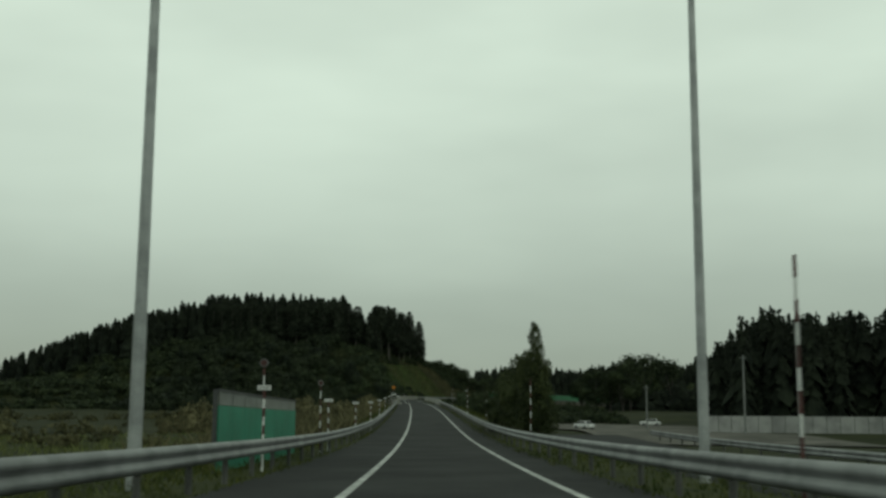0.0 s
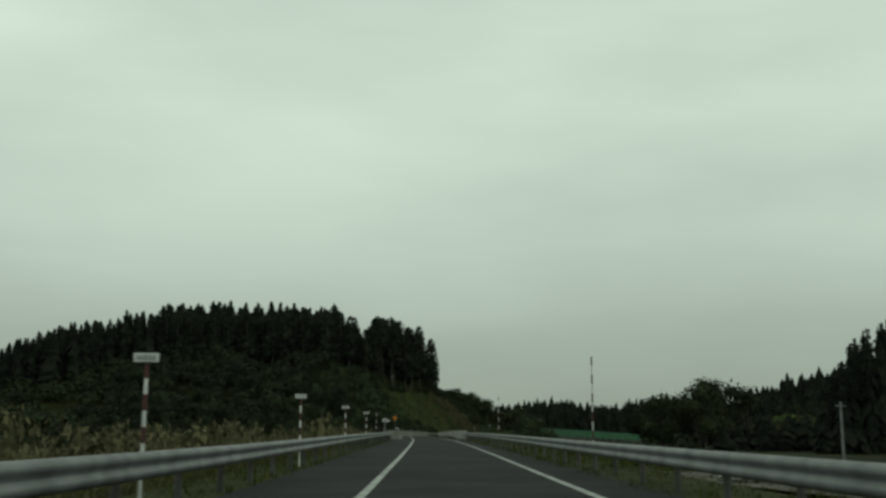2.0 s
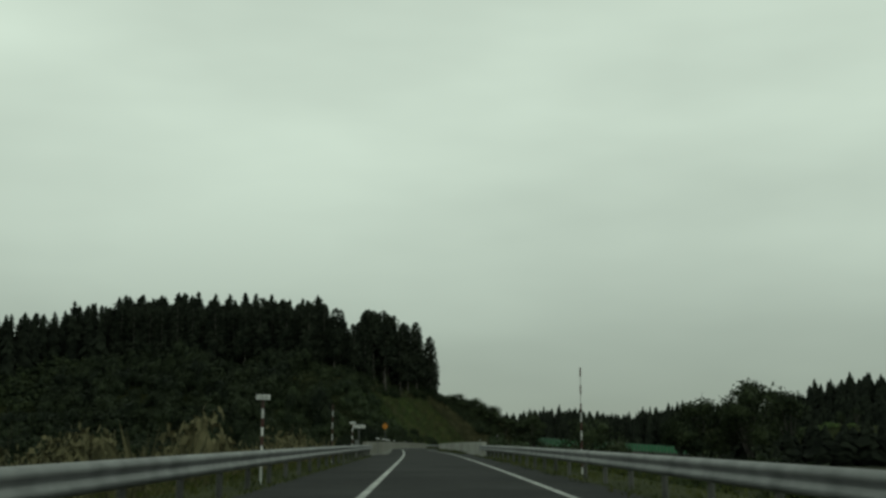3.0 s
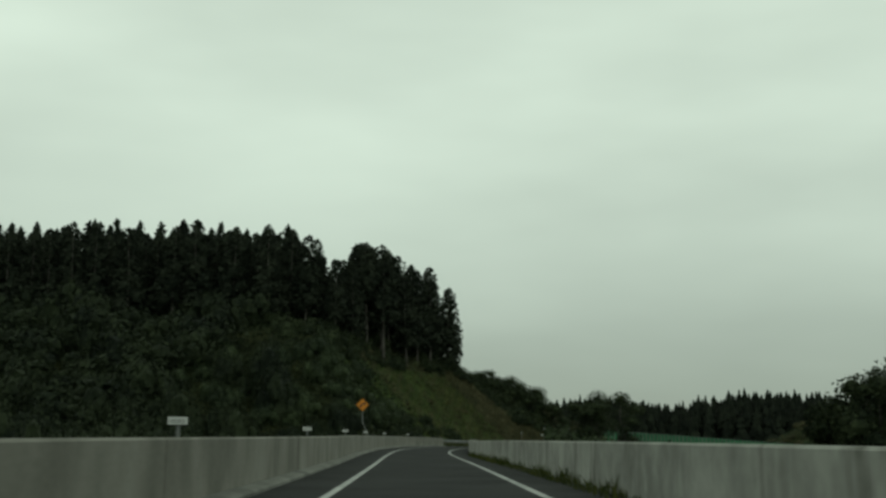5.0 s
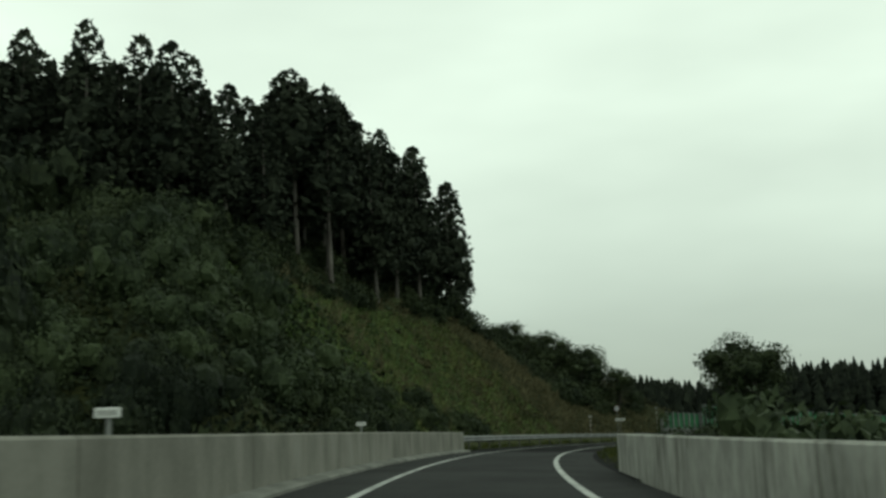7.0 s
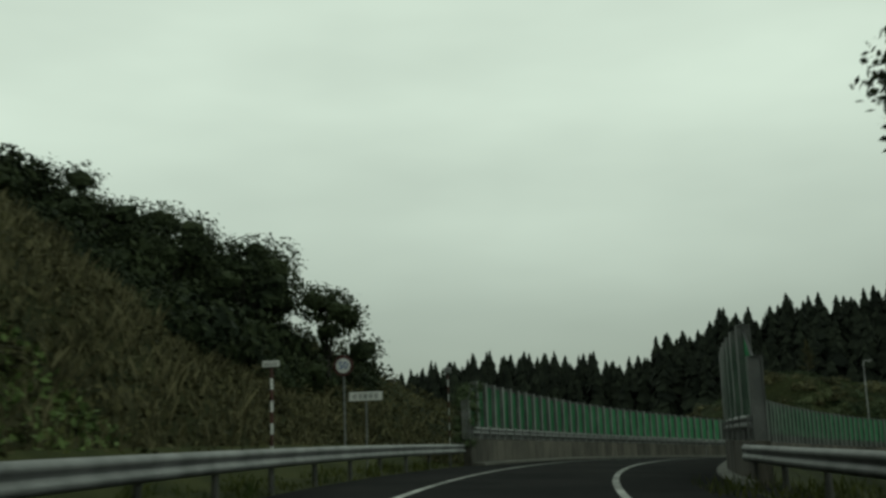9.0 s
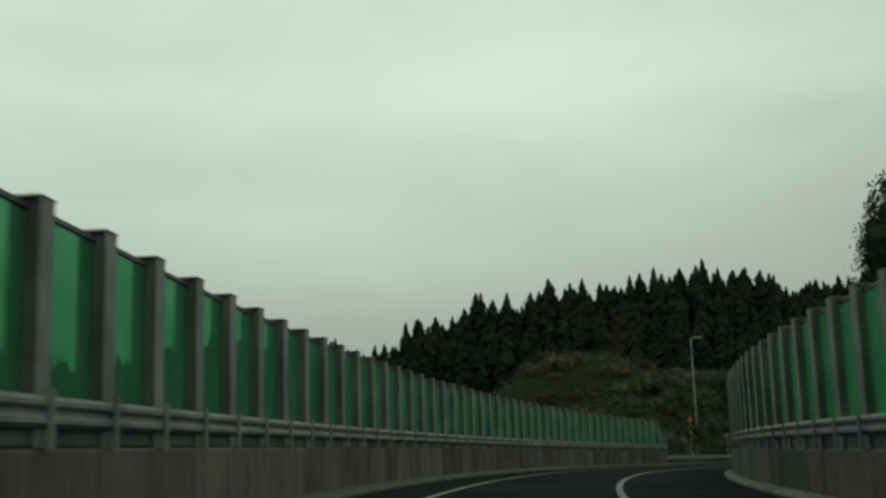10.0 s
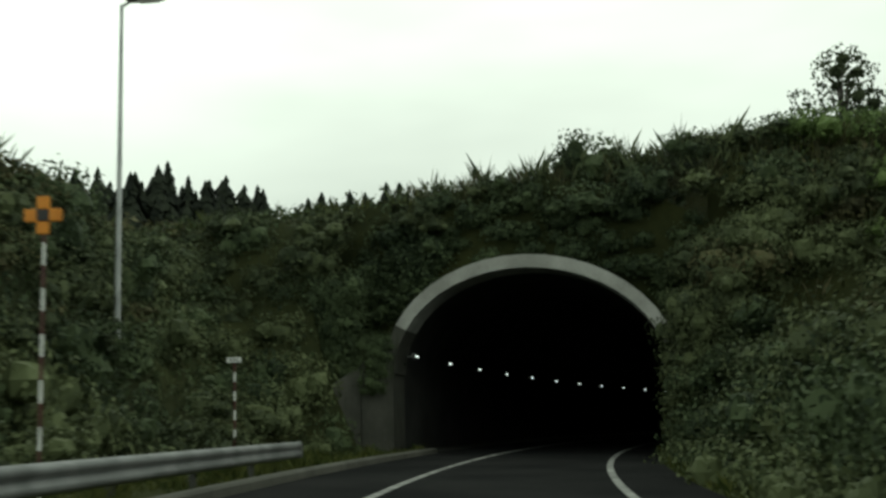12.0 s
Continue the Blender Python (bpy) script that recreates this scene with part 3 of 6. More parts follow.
parapet("wall_outer", 390.3, 469.2, -3.82, -1, 0.93, "stained concrete parapet carrying a noise barrier", joint=1.5, toe=0.5, cast=bend_concrete, kerb=wing_concrete)
parapet("wall_inner", 373.5, 467.2, inner_line, 1, 0.88, "stained concrete parapet carrying a noise barrier", joint=1.5, toe=0.3, cast=bend_concrete)
noise_barrier(390.4, 469.1, -3.82, -1, 0.93, 1.38, 3.05, "green acrylic noise barrier with grey posts on a parapet")
noise_barrier(374.0, 467.0, inner_line, 1, 0.88, 1.39, 3.28, "green acrylic noise barrier with grey posts on a parapet")

# ---- tunnel ----

def arch(half, rise, spring, steps=22):
    return [(half, 0.0)] + [(half * math.cos(math.pi * i / steps), spring + rise * math.sin(math.pi * i / steps)) for i in range(steps + 1)] + [(-half, 0.0)]


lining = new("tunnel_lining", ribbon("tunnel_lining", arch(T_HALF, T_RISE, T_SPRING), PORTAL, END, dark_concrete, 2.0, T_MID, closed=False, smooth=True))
tagged(lining, "concrete lining of a road tunnel, darkened to read as unlit", "tunnel", kind="structure")
outer, inner = arch(T_HALF + 0.3, T_RISE + 0.3, T_SPRING), arch(T_HALF - 0.08, T_RISE - 0.12, T_SPRING)
ring_profile = outer[4:-4] + inner[4:-4][::-1]
ring = new("portal_ring", ribbon("portal_ring", ring_profile, PORTAL - 0.9, PORTAL + 0.6, ring_concrete, 0.8, T_MID))
tagged(ring, "pale concrete arch ring framing the tunnel mouth", "portal", kind="structure")
# the ring's feet take the dark wing tone, so the pale arc ends higher
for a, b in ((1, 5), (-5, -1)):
    part("haunch", ribbon("haunch", outer[a:b] + inner[a:b][::-1], PORTAL - 0.89, PORTAL + 0.6, wing_concrete, 0.8, T_MID), wing_concrete, ring, "dark-toned haunch of the arch ring")
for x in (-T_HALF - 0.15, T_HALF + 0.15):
    part("portal_leg", ribbon("portal_leg", [(x - 0.165, -0.1), (x + 0.165, -0.1), (x + 0.165, T_SPRING - 0.01), (x - 0.165, T_SPRING - 0.01)], PORTAL - 0.88, PORTAL + 0.6, wing_concrete, 0.8, T_MID), wing_concrete, ring, "dark-toned upright below the arch ring")
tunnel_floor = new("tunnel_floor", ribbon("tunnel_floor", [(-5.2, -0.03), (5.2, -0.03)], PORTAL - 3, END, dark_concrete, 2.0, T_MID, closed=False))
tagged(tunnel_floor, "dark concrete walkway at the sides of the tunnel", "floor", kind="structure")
# unseen disc added past the bend to keep the tunnel dark
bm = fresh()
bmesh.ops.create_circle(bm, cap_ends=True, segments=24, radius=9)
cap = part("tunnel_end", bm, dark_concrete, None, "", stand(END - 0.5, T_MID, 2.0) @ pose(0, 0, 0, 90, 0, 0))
tagged(cap, "unseen dark cap added to close the tunnel's modelled length", "wall", kind="structure")
# the slope's facing above and beside the arch
fv, ff = [], []
inn = outer
outl = [(x * 1.75, z * 1.45 if z > 0 else -1.0) for x, z in inn]
for (x, z), (x2, z2) in zip(inn, outl):
    fv += [loc(PORTAL + 0.2, T_MID + x, z), loc(PORTAL + 1.2, T_MID + x2, z2)]
for j in range(len(inn) - 1):
    ff.append((2 * j, 2 * j + 1, 2 * j + 3, 2 * j + 2))
facing = new("portal_bank", np_mesh("portal_bank", np.array(fv), ff, earth))
tagged(facing, "earth bank packed round the tunnel mouth", "bank", kind="structure")


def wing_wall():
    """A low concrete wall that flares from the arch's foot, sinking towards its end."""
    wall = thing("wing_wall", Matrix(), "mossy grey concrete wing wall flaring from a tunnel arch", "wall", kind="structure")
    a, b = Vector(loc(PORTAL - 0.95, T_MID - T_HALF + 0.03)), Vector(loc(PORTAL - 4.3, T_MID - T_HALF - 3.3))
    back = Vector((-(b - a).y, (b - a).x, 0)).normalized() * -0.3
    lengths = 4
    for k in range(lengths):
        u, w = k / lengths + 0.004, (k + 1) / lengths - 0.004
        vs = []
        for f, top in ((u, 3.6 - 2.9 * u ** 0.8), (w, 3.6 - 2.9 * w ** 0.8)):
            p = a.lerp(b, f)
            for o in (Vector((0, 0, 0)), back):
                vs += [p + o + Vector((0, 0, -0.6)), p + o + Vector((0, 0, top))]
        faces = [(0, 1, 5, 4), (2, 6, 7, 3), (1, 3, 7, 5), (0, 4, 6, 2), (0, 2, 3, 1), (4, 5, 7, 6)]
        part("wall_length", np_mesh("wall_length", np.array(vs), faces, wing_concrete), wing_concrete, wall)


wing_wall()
part("kerb", ribbon("kerb", [(-4.05, -0.05), (-4.05, 0.14), (-4.0, 0.16), (-3.86, 0.16), (-3.82, 0.12), (-3.82, -0.05)], 469.4, PORTAL - 0.9, wing_concrete, 1.5), wing_concrete, road, "low dirty kerb before the tunnel")


def tunnel_lamp(s):
    lamp = thing("tunnel_lamp", stand(s, -4.72 - 0.0, 3.13), "small white tunnel lamp on the side wall", "lamp", "row of tunnel lamps")
    bm = fresh()
    box(bm, (0.1, 0.62, 0.2), (-0.04, 0, 0), 0.015)
    part("housing", bm, grey_paint, lamp, "grey steel housing")
    bm = fresh()
    box(bm, (0.02, 0.34, 0.045), (0.02, 0, 0), 0.005)
    part("diffuser", bm, lamp_glow, lamp, "glowing white diffuser")
    bm = fresh()
    tube(bm, 0.03, 0.03, (-0.3, 0, 0), (-0.08, 0, 0), 8)
    part("bracket", bm, grey_paint, lamp)


for i in range(12):
    tunnel_lamp(502.3 + 5.05 * i)


# ---- foliage ----
def leaf_quads(p, n, size, rng, loose=0.7, slim=0.5):
    """Rhombic leaves at p, lying roughly across the outward directions n."""
    k = len(p)
    n = n + loose * rng.normal(size=(k, 3))
    a = np.cross(n, rng.normal(size=(k, 3)))
    a /= np.linalg.norm(a, axis=1)[:, None] + 1e-9
    b = np.cross(n, a)
    b /= np.linalg.norm(b, axis=1)[:, None] + 1e-9
    L = (size * rng.uniform(0.6, 1.35, k))[:, None]
    v = np.stack([p - a * L, p + b * L * slim, p + a * L, p - b * L * slim], 1)
    return v.reshape(-1, 3), np.arange(k * 4).reshape(-1, 4)


def sprays(centres, radius, per, size, rng, droop=0.0):
    """Many small leaf-like rhombs scattered round the centres."""
    n = len(centres) * per
    c = np.repeat(centres, per, 0)
    rad = np.repeat(np.broadcast_to(radius, len(centres)), per)
    off = rng.normal(size=(n, 3))
    off /= np.linalg.norm(off, axis=1)[:, None]
    off *= (rad * rng.uniform(0.3, 1, n) ** 0.6)[:, None]
    return leaf_quads(c + off, off / rad[:, None] - np.array([0, 0, droop * 0.3]), size, rng, 0.8, 0.45)


def round_ball():
    """A ball of 24 four-sided faces."""
    pts, faces = {}, []
    for ax, sg, i, j in itertools.product(range(3), (-1, 1), (-1, 0), (-1, 0)):
        q = []
        for u, w in ((i, j), (i + 1, j), (i + 1, j + 1), (i, j + 1)):
            p = [0, 0, 0]
            p[ax], p[(ax + 1) % 3], p[(ax + 2) % 3] = sg, u, w
            q.append(pts.setdefault(tuple(p), len(pts)))
        faces.append(q if sg > 0 else q[::-1])
    v = np.array(list(pts), float)
    return v / np.linalg.norm(v, axis=1)[:, None], np.array(faces)


ROUND = round_ball()


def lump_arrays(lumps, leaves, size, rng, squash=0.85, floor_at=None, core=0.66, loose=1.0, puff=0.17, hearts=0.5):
    """Leafy heads that grow into each other: leaves over the outside, and a ragged ball added inside the larger ones to
    block light.
    """
    lumps = np.array(lumps, float)
    area = lumps[:, 3] ** 2
    which = rng.choice(len(lumps), leaves * 2, p=area / area.sum())
    d = rng.normal(size=(leaves * 2, 3))
    d /= np.linalg.norm(d, axis=1)[:, None]
    r = lumps[which, 3] * (1 + puff * rng.normal(size=leaves * 2))
    p = lumps[which, :3] + d * r[:, None] * np.array([1, 1, squash])
    gap = np.linalg.norm((p[:, None] - lumps[None, :, :3]) / np.array([1, 1, squash]), axis=2) / lumps[None, :, 3]
    gap[np.arange(len(p)), which] = 9
    ok = gap.min(1) > 0.8
    if floor_at is not None:
        ok &= p[:, 2] > floor_at
    p, d = p[ok][:leaves], d[ok][:leaves]
    v, f = leaf_quads(p, d, size, rng, loose)
    vs, fs, at = [v], [f], len(v)
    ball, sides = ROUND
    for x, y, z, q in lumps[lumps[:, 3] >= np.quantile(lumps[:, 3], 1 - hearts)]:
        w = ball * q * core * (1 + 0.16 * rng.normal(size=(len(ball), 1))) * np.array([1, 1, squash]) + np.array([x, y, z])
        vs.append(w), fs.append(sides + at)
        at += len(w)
    return np.concatenate(vs), np.concatenate(fs)


def trunk_arrays(height, r, sides=6, bend=0.0, steps=5):
    z = np.linspace(-0.6, height, steps)
    ang = np.arange(sides) * 2 * np.pi / sides
    v = []
    for i, h in enumerate(z):
        t = i / (steps - 1)
        rr = r * (1 - 0.88 * t)
        ox, oy = (bend * math.sin(2.2 * t), bend * 0.6 * math.sin(3.1 * t))
        v += [(ox + rr * math.cos(a), oy + rr * math.sin(a), h) for a in ang]
    f = [(i * sides + j, i * sides + (j + 1) % sides, (i + 1) * sides + (j + 1) % sides, (i + 1) * sides + j) for i in range(steps - 1) for j in range(sides)]
    return np.array(v), np.array(f)


def fir_arrays(seed, height, bare, wide, tiers, per, power=0.8, droop=0.3, ragged=0.2, broad=1.5):
    """A dense pointed conifer: tiers of drooping boughs that overlap like shingles."""
    rng = np.random.default_rng(seed)
    t = np.repeat((np.arange(tiers) + 0.15) / tiers, per) + rng.uniform(-0.4, 0.4, tiers * per) / tiers
    t = np.clip(t, 0, 0.985)
    ang = np.tile(np.arange(per) * 2 * np.pi / per, tiers) + np.repeat(rng.uniform(0, 6.28, tiers), per) + rng.normal(size=tiers * per) * 0.12
    r = wide * (1 - t) ** power * (0.75 + 0.25 * np.minimum(1, t / 0.1)) * (1 + ragged * rng.normal(size=tiers * per)) + 0.12
    z = height * (bare + (1 - bare) * t)
    half = broad * np.pi * r / per
    out = np.stack([np.cos(ang), np.sin(ang), np.zeros(len(t))], 1)
    side = np.stack([-np.sin(ang), np.cos(ang), np.zeros(len(t))], 1)
    up = np.array([0, 0, 1.0])
    axis_ = z[:, None] * up
    inner = axis_ + out * (0.08 * r)[:, None] + up * (0.8 * r + 0.03 * height)[:, None]
    tip = axis_ + out * r[:, None] - up * (droop * r)[:, None]
    mid = axis_ + out * (0.66 * r)[:, None] - up * (0.05 * r)[:, None]
    low = up * (rng.uniform(0, 0.25, len(t)) * r)[:, None]
    v = np.stack([inner, mid + side * half[:, None] - low, tip, mid - side * half[:, None] - low], 1)
    spike = np.array([[0.14, 0, 0.93], [0, 0.14, 0.93], [0, 0, 1.0], [-0.1, -0.1, 0.93]]) * np.array([wide * 0.5, wide * 0.5, height])
    return np.concatenate([v.reshape(-1, 3), spike]), np.arange(len(t) * 4 + 4).reshape(-1, 4)


def cone_leaves(seed, height, bare, wide, leaves, size, power, knots=0.2):
    """Leaf sprays over the outside of a pointed crown whose outline swells and sinks."""
    rng = np.random.default_rng(seed)
    t = rng.uniform(0, 1, leaves) ** 1.15
    a = rng.uniform(0, 6.283, leaves)
    r = wide * ((1 - t) ** power * (0.6 + 0.4 * np.minimum(1, t / 0.12)) + 0.03)
    r *= 1 + knots * (np.sin(3 * a + 17 * t + seed) * np.sin(23 * t + 2 * a + seed)) + 0.1 * rng.normal(size=leaves)
    p = np.stack([r * np.cos(a), r * np.sin(a), height * (bare + (1 - bare) * t) - 0.1 * r], 1)
    n = np.stack([np.cos(a), np.sin(a), np.full(leaves, 0.35)], 1)
    return leaf_quads(p, n, size, rng, 0.75)


def joined(*lots):
    vs, fs, at = [], [], 0
    for v, f in lots:
        vs.append(v), fs.append(f + at)
        at += len(v)
    return np.concatenate(vs), np.concatenate(fs)


def cedar_arrays(seed, height=15.0, bare=0.35, wide=2.1, blunt=0.5, leaves=560, size=0.3):
    """A plantation cedar: long bare trunk under a crown of round dark heads. blunt: 0 a spire, 1 a rounded top."""
    rng = np.random.default_rng(seed)
    lumps = []
    for i in range(14):
        t = (i + 0.3) / 15
        shape = (1 - t) ** (0.75 - 0.35 * blunt) * (0.6 + 0.4 * min(1, t / 0.2))
        a = i * 2.4 + rng.uniform(-0.5, 0.5)
        q = wide * shape * rng.uniform(0.42, 0.6)
        rad = max(0, wide * shape - q) * rng.uniform(0.7, 1.15)
        lumps.append((rad * math.cos(a), rad * math.sin(a), height * (bare + (1 - bare) * t * 0.96), q + 0.1))
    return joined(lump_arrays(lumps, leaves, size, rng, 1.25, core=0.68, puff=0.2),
                  cone_leaves(seed + 9, height, bare, wide * 0.9, 560, size * 1.15, 0.72 - 0.3 * blunt))


def bush_arrays(seed, leaves=460, size=0.09, heads=7, flat=0.8, core=0.6, loose=0.6, puff=0.15):
    """A rounded, uneven bush about 2 m across and 1.2 m high."""
    rng = np.random.default_rng(seed)
    lumps = [(0, 0, 0.28 * flat, 0.72)]
    for i in range(heads):
        a, q = i * 6.283 / heads + rng.uniform(-0.4, 0.4), rng.uniform(0.35, 0.68)
        lumps.append((q * math.cos(a), q * math.sin(a), rng.uniform(0.05, 0.85) * flat * (1.1 - 0.5 * q), rng.uniform(0.3, 0.5)))
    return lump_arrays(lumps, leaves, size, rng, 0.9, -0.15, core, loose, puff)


def big_bush_arrays(seed):
    return bush_arrays(seed, 820, 0.056, 10, core=0.56, loose=0.65, puff=0.17)


def mound_arrays(seed, leaves=1150, size=0.055):
    """A tall shrub smothered by creepers: a closed, softly folded coat of small leaves."""
    rng = np.random.default_rng(seed)
    lumps = [(0, 0, 0.45, 0.62)]
    for i in range(12):
        a, q = i * 2.4 + rng.uniform(-0.3, 0.3), rng.uniform(0.3, 0.85)
        lumps.append((q * math.cos(a), q * math.sin(a), rng.uniform(0.0, 1.05) * (1.15 - 0.75 * q), rng.uniform(0.24, 0.42)))
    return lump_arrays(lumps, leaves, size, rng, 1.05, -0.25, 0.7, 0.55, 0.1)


def scatter(name, base, places, mats, label, category, seed=0):
    """One object of many copies of a few base shapes; places: rows of x, y, z, size, height, which."""
    rng = np.random.default_rng(seed)
    vs, fs, ws, at = [], [], [], 0
    for x, y, z, k, kz, which in places:
        for (v, f, w) in base[int(which) % len(base)]:
            a = rng.uniform(0, 6.28)
            c, n = math.cos(a), math.sin(a)
            q = np.stack([(v[:, 0] * c - v[:, 1] * n) * k + x, (v[:, 0] * n + v[:, 1] * c) * k + y, v[:, 2] * kz + z], 1)
            vs.append(q), fs.append(f + at), ws.append(np.full(len(f), w))
            at += len(q)
    ob = new(name, np_mesh(name, np.concatenate(vs), np.concatenate(fs), mats, np.concatenate(ws)))
    return tagged(ob, label, category, kind="stuff")


def tree_thing(name, crown, trunk, leaf, m, label, category, group="", stem=None):
    t = thing(name, m, label, category, group)
    part("trunk", np_mesh("trunk", *trunk, stem or bark, smooth=True), stem or bark, t, "grey-brown trunk")
    part("crown", np_mesh("crown", *crown, leaf), leaf, t)
    return t


# cedars on the hill: the edge towards the road as trees of their own, the rest as one wood
rng = np.random.default_rng(11)
HILL_KINDS = [dict(height=15, bare=0.48, wide=2.5, blunt=1.0), dict(height=15, bare=0.36, wide=2.6, blunt=0.9), dict(height=15, bare=0.54, wide=2.6, blunt=1.0),
              dict(height=15, bare=0.1, wide=2.6, blunt=0.7), dict(height=15, bare=0.2, wide=2.5, blunt=0.9)]
masters = []
for i, kind in enumerate(HILL_KINDS):
    crown = cedar_arrays(100 + i, **kind)
    trunk = trunk_arrays(14.2, 0.2, 7, 0.12)
    masters.append((crown, trunk))
px, py = np.meshgrid(np.arange(-172, 12, 3.3), np.arange(330, 412, 3.3), indexing="ij")
px, py = px.ravel() + rng.uniform(-1.2, 1.2, px.size), py.ravel() + rng.uniform(-1.2, 1.2, py.size)
ps, pd, prz = road_frame(px, py)
pz = ground_height(px, py)
keep = ((pz > prz + 10.6) & (pd < -19.3) & (ps < 385) & (py > 346) & (px < -4.0)) | ((px < -85) & (pz > 4))
keep &= ~((py > 400) & (px < -60) & (rng.uniform(0, 1, px.size) < 0.4))
wood, edge = [], []
for x, y, z, dd in zip(px[keep], py[keep], pz[keep], pd[keep]):
    # crowns stand highest behind the front row; the wood thins out westwards
    k = rng.uniform(0.95, 1.06) * (1.0 if x > -80 else 0.5 + 0.45 * max(0, min(1, (x + 145) / 65)))
    gap = x + 19 + 0.15 * (y - 350)
    # a dip between two stands, and lower trees towards the hill's nose
    if abs(gap) < 1.9:
        k *= 0.72
    elif -6.5 < gap < 0:
        k *= 0.87
    elif gap > 0:
        k *= 1.0 if x < -11 else 0.95
    elif y < 355:
        k *= 0.95
    elif x > -75:
        k *= 1.0 + 0.25 * min(1, (y - 355) / 9)
    if y > 386:
        continue
    if x > -70 and (y < 358 or dd > -28):
        edge.append((x, y, z, k))
    else:
        wood.append((x, y, z, k, k, rng.integers(0, 5)))
base = [[(*joined(fir_arrays(200 + i, 15, 0.08, 2.1 + 0.1 * i, 15, 9, 0.66, 0.5, 0.3, 1.1), cone_leaves(210 + i, 15, 0.08, 2.5 + 0.1 * i, 130, 0.4, 0.66)), 0), (*trunk_arrays(14, 0.2, 4, steps=3), 1)] for i in range(5)]
scatter("cedar_wood", base, wood, [shaded_cedar_leaf, bark], "dense dark cedar wood covering a hilltop", "woodland", 3)
models = {}
for n, (x, y, z, k) in enumerate(edge):
    # bare stems show only in the stand that comes close to the cutting
    bare = -17.5 - 0.15 * (y - 350) < x < -11 and y < 367
    i = (0, 2, 1)[n % 3] if bare else 3 + n % 2
    m = pose(x, y, z, rng.uniform(-2, 2), rng.uniform(-2, 2), rng.uniform(0, 360))
    if i not in models:
        models[i] = tree_thing("cedar", masters[i][0], masters[i][1], cedar_leaf, m, "tall dark green cedar at the edge of a hilltop wood", "tree", "cedars at the wood's edge", cedar_bark)
        models[i].scale = (k * 1.13, k * 1.13, k)
    else:
        t = copy_thing(models[i], m)
        t.scale = (k * 1.13, k * 1.13, k)

foot = [(x - rng.uniform(-1.5, 1.5), y - rng.uniform(1.5, 4), z - 0.6, rng.uniform(1.6, 2.6), rng.uniform(1.6, 2.8), rng.integers(0, 4)) for x, y, z, k in edge if x < -24]

# the far ridge, pointed cedars
base = [[(*fir_arrays(300 + i, 15, 0.02, 3.7 + 0.35 * (i % 3), 14, 8, 0.85 - 0.07 * (i % 2), 0.5, 0.26), 0)] for i in range(5)]
px, py = np.meshgrid(np.arange(30, 330, 4.9), np.arange(400, 720, 4.9), indexing="ij")
px, py = px.ravel() + rng.uniform(-1.8, 1.8, px.size), py.ravel() + rng.uniform(-1.8, 1.8, py.size)
pz = ground_height(px, py)
ps, pd, prz = road_frame(px, py)
near = np.hypot((px - 140) / 60, (py - 462) / 64) > 1.0
lean = (py - 545) + 0.9 * (px - 200)
front = (lean > -62) & (lean < 70)
keep = (pz > 8) & near & (np.abs(pd) > 30) & front & (py > 440)
places = [(x, y, z, k * (0.9 if x < 135 else 1.14), k * (rng.uniform(0.86, 1.06) if x < 135 else rng.uniform(0.95, 1.17)), rng.integers(0, 5)) for x, y, z, k in zip(px[keep], py[keep], pz[keep], rng.uniform(0.82, 1.06, keep.sum()))]
scatter("ridge_cedars", base, places, [shaded_cedar_leaf, bark], "dark pointed cedars crowding a far ridge", "woodland", 4)
# wood on the flat, right of the road, and in the crook of the bend
YARD = [[(*joined(fir_arrays(320 + i, 14.6, 0.02, 2.3, 16, 9, 0.7, 0.5, 0.3, 1.1), cone_leaves(330 + i, 15, 0.02, 2.7 + 0.2 * (i % 3), 180, 0.38, 0.68)), 0)] for i in range(5)]
px, py = np.meshgrid(np.arange(40, 116, 4.2), np.arange(160, 226, 4.6), indexing="ij")
px, py = px.ravel() + rng.uniform(-1.8, 1.8, px.size), py.ravel() + rng.uniform(-1.8, 1.8, py.size)
keep = (px > 0.258 * py) & (py > 166 - 0.24 * (px - 38))
px, py = px[keep], py[keep]
pz = ground_height(px, py)
places = [(x, y, z, k, k * rng.uniform(1.0, 1.1), rng.integers(0, 5)) for x, y, z, k in zip(px, py, pz, rng.uniform(1.05, 1.24, px.size) * np.clip(0.74 + 0.3 * (px - 0.258 * py) / 9, 0.7, 1.0))]
scatter("yard_cedars", YARD, places, [shaded_cedar_leaf, bark], "dark cedar wood beyond a fenced yard", "woodland", 5)
# a taller stand across the fields, rising from its edge inwards
px, py = np.meshgrid(np.arange(72, 124, 3.4), np.arange(290, 326, 4.2), indexing="ij")
px, py = px.ravel() + rng.uniform(-1.6, 1.6, px.size), py.ravel() + rng.uniform(-1.6, 1.6, py.size)
slant = px / (py - 80)
px, py, slant = px[slant > 0.347], py[slant > 0.347], slant[slant > 0.347]
pz = ground_height(px, py)
tops = np.interp(slant, [0.35, 0.366, 0.383, 0.42], [14.5, 19.0, 24.0, 27.0]) * (py - 80) / 215 + float(middle(66)[2]) + 1.0
places = [(x, y, z, 1.15 * k, (top - z) / 15 * k, rng.integers(0, 5)) for x, y, z, top, k in zip(px, py, pz, tops, rng.uniform(0.84, 1.03, px.size))]
scatter("field_cedars", YARD, places, [shaded_cedar_leaf, bark], "tall dark cedar stand across level fields", "woodland", 7)
px, py = np.meshgrid(np.arange(64, 150, 4.6), np.arange(352, 384, 4.6), indexing="ij")
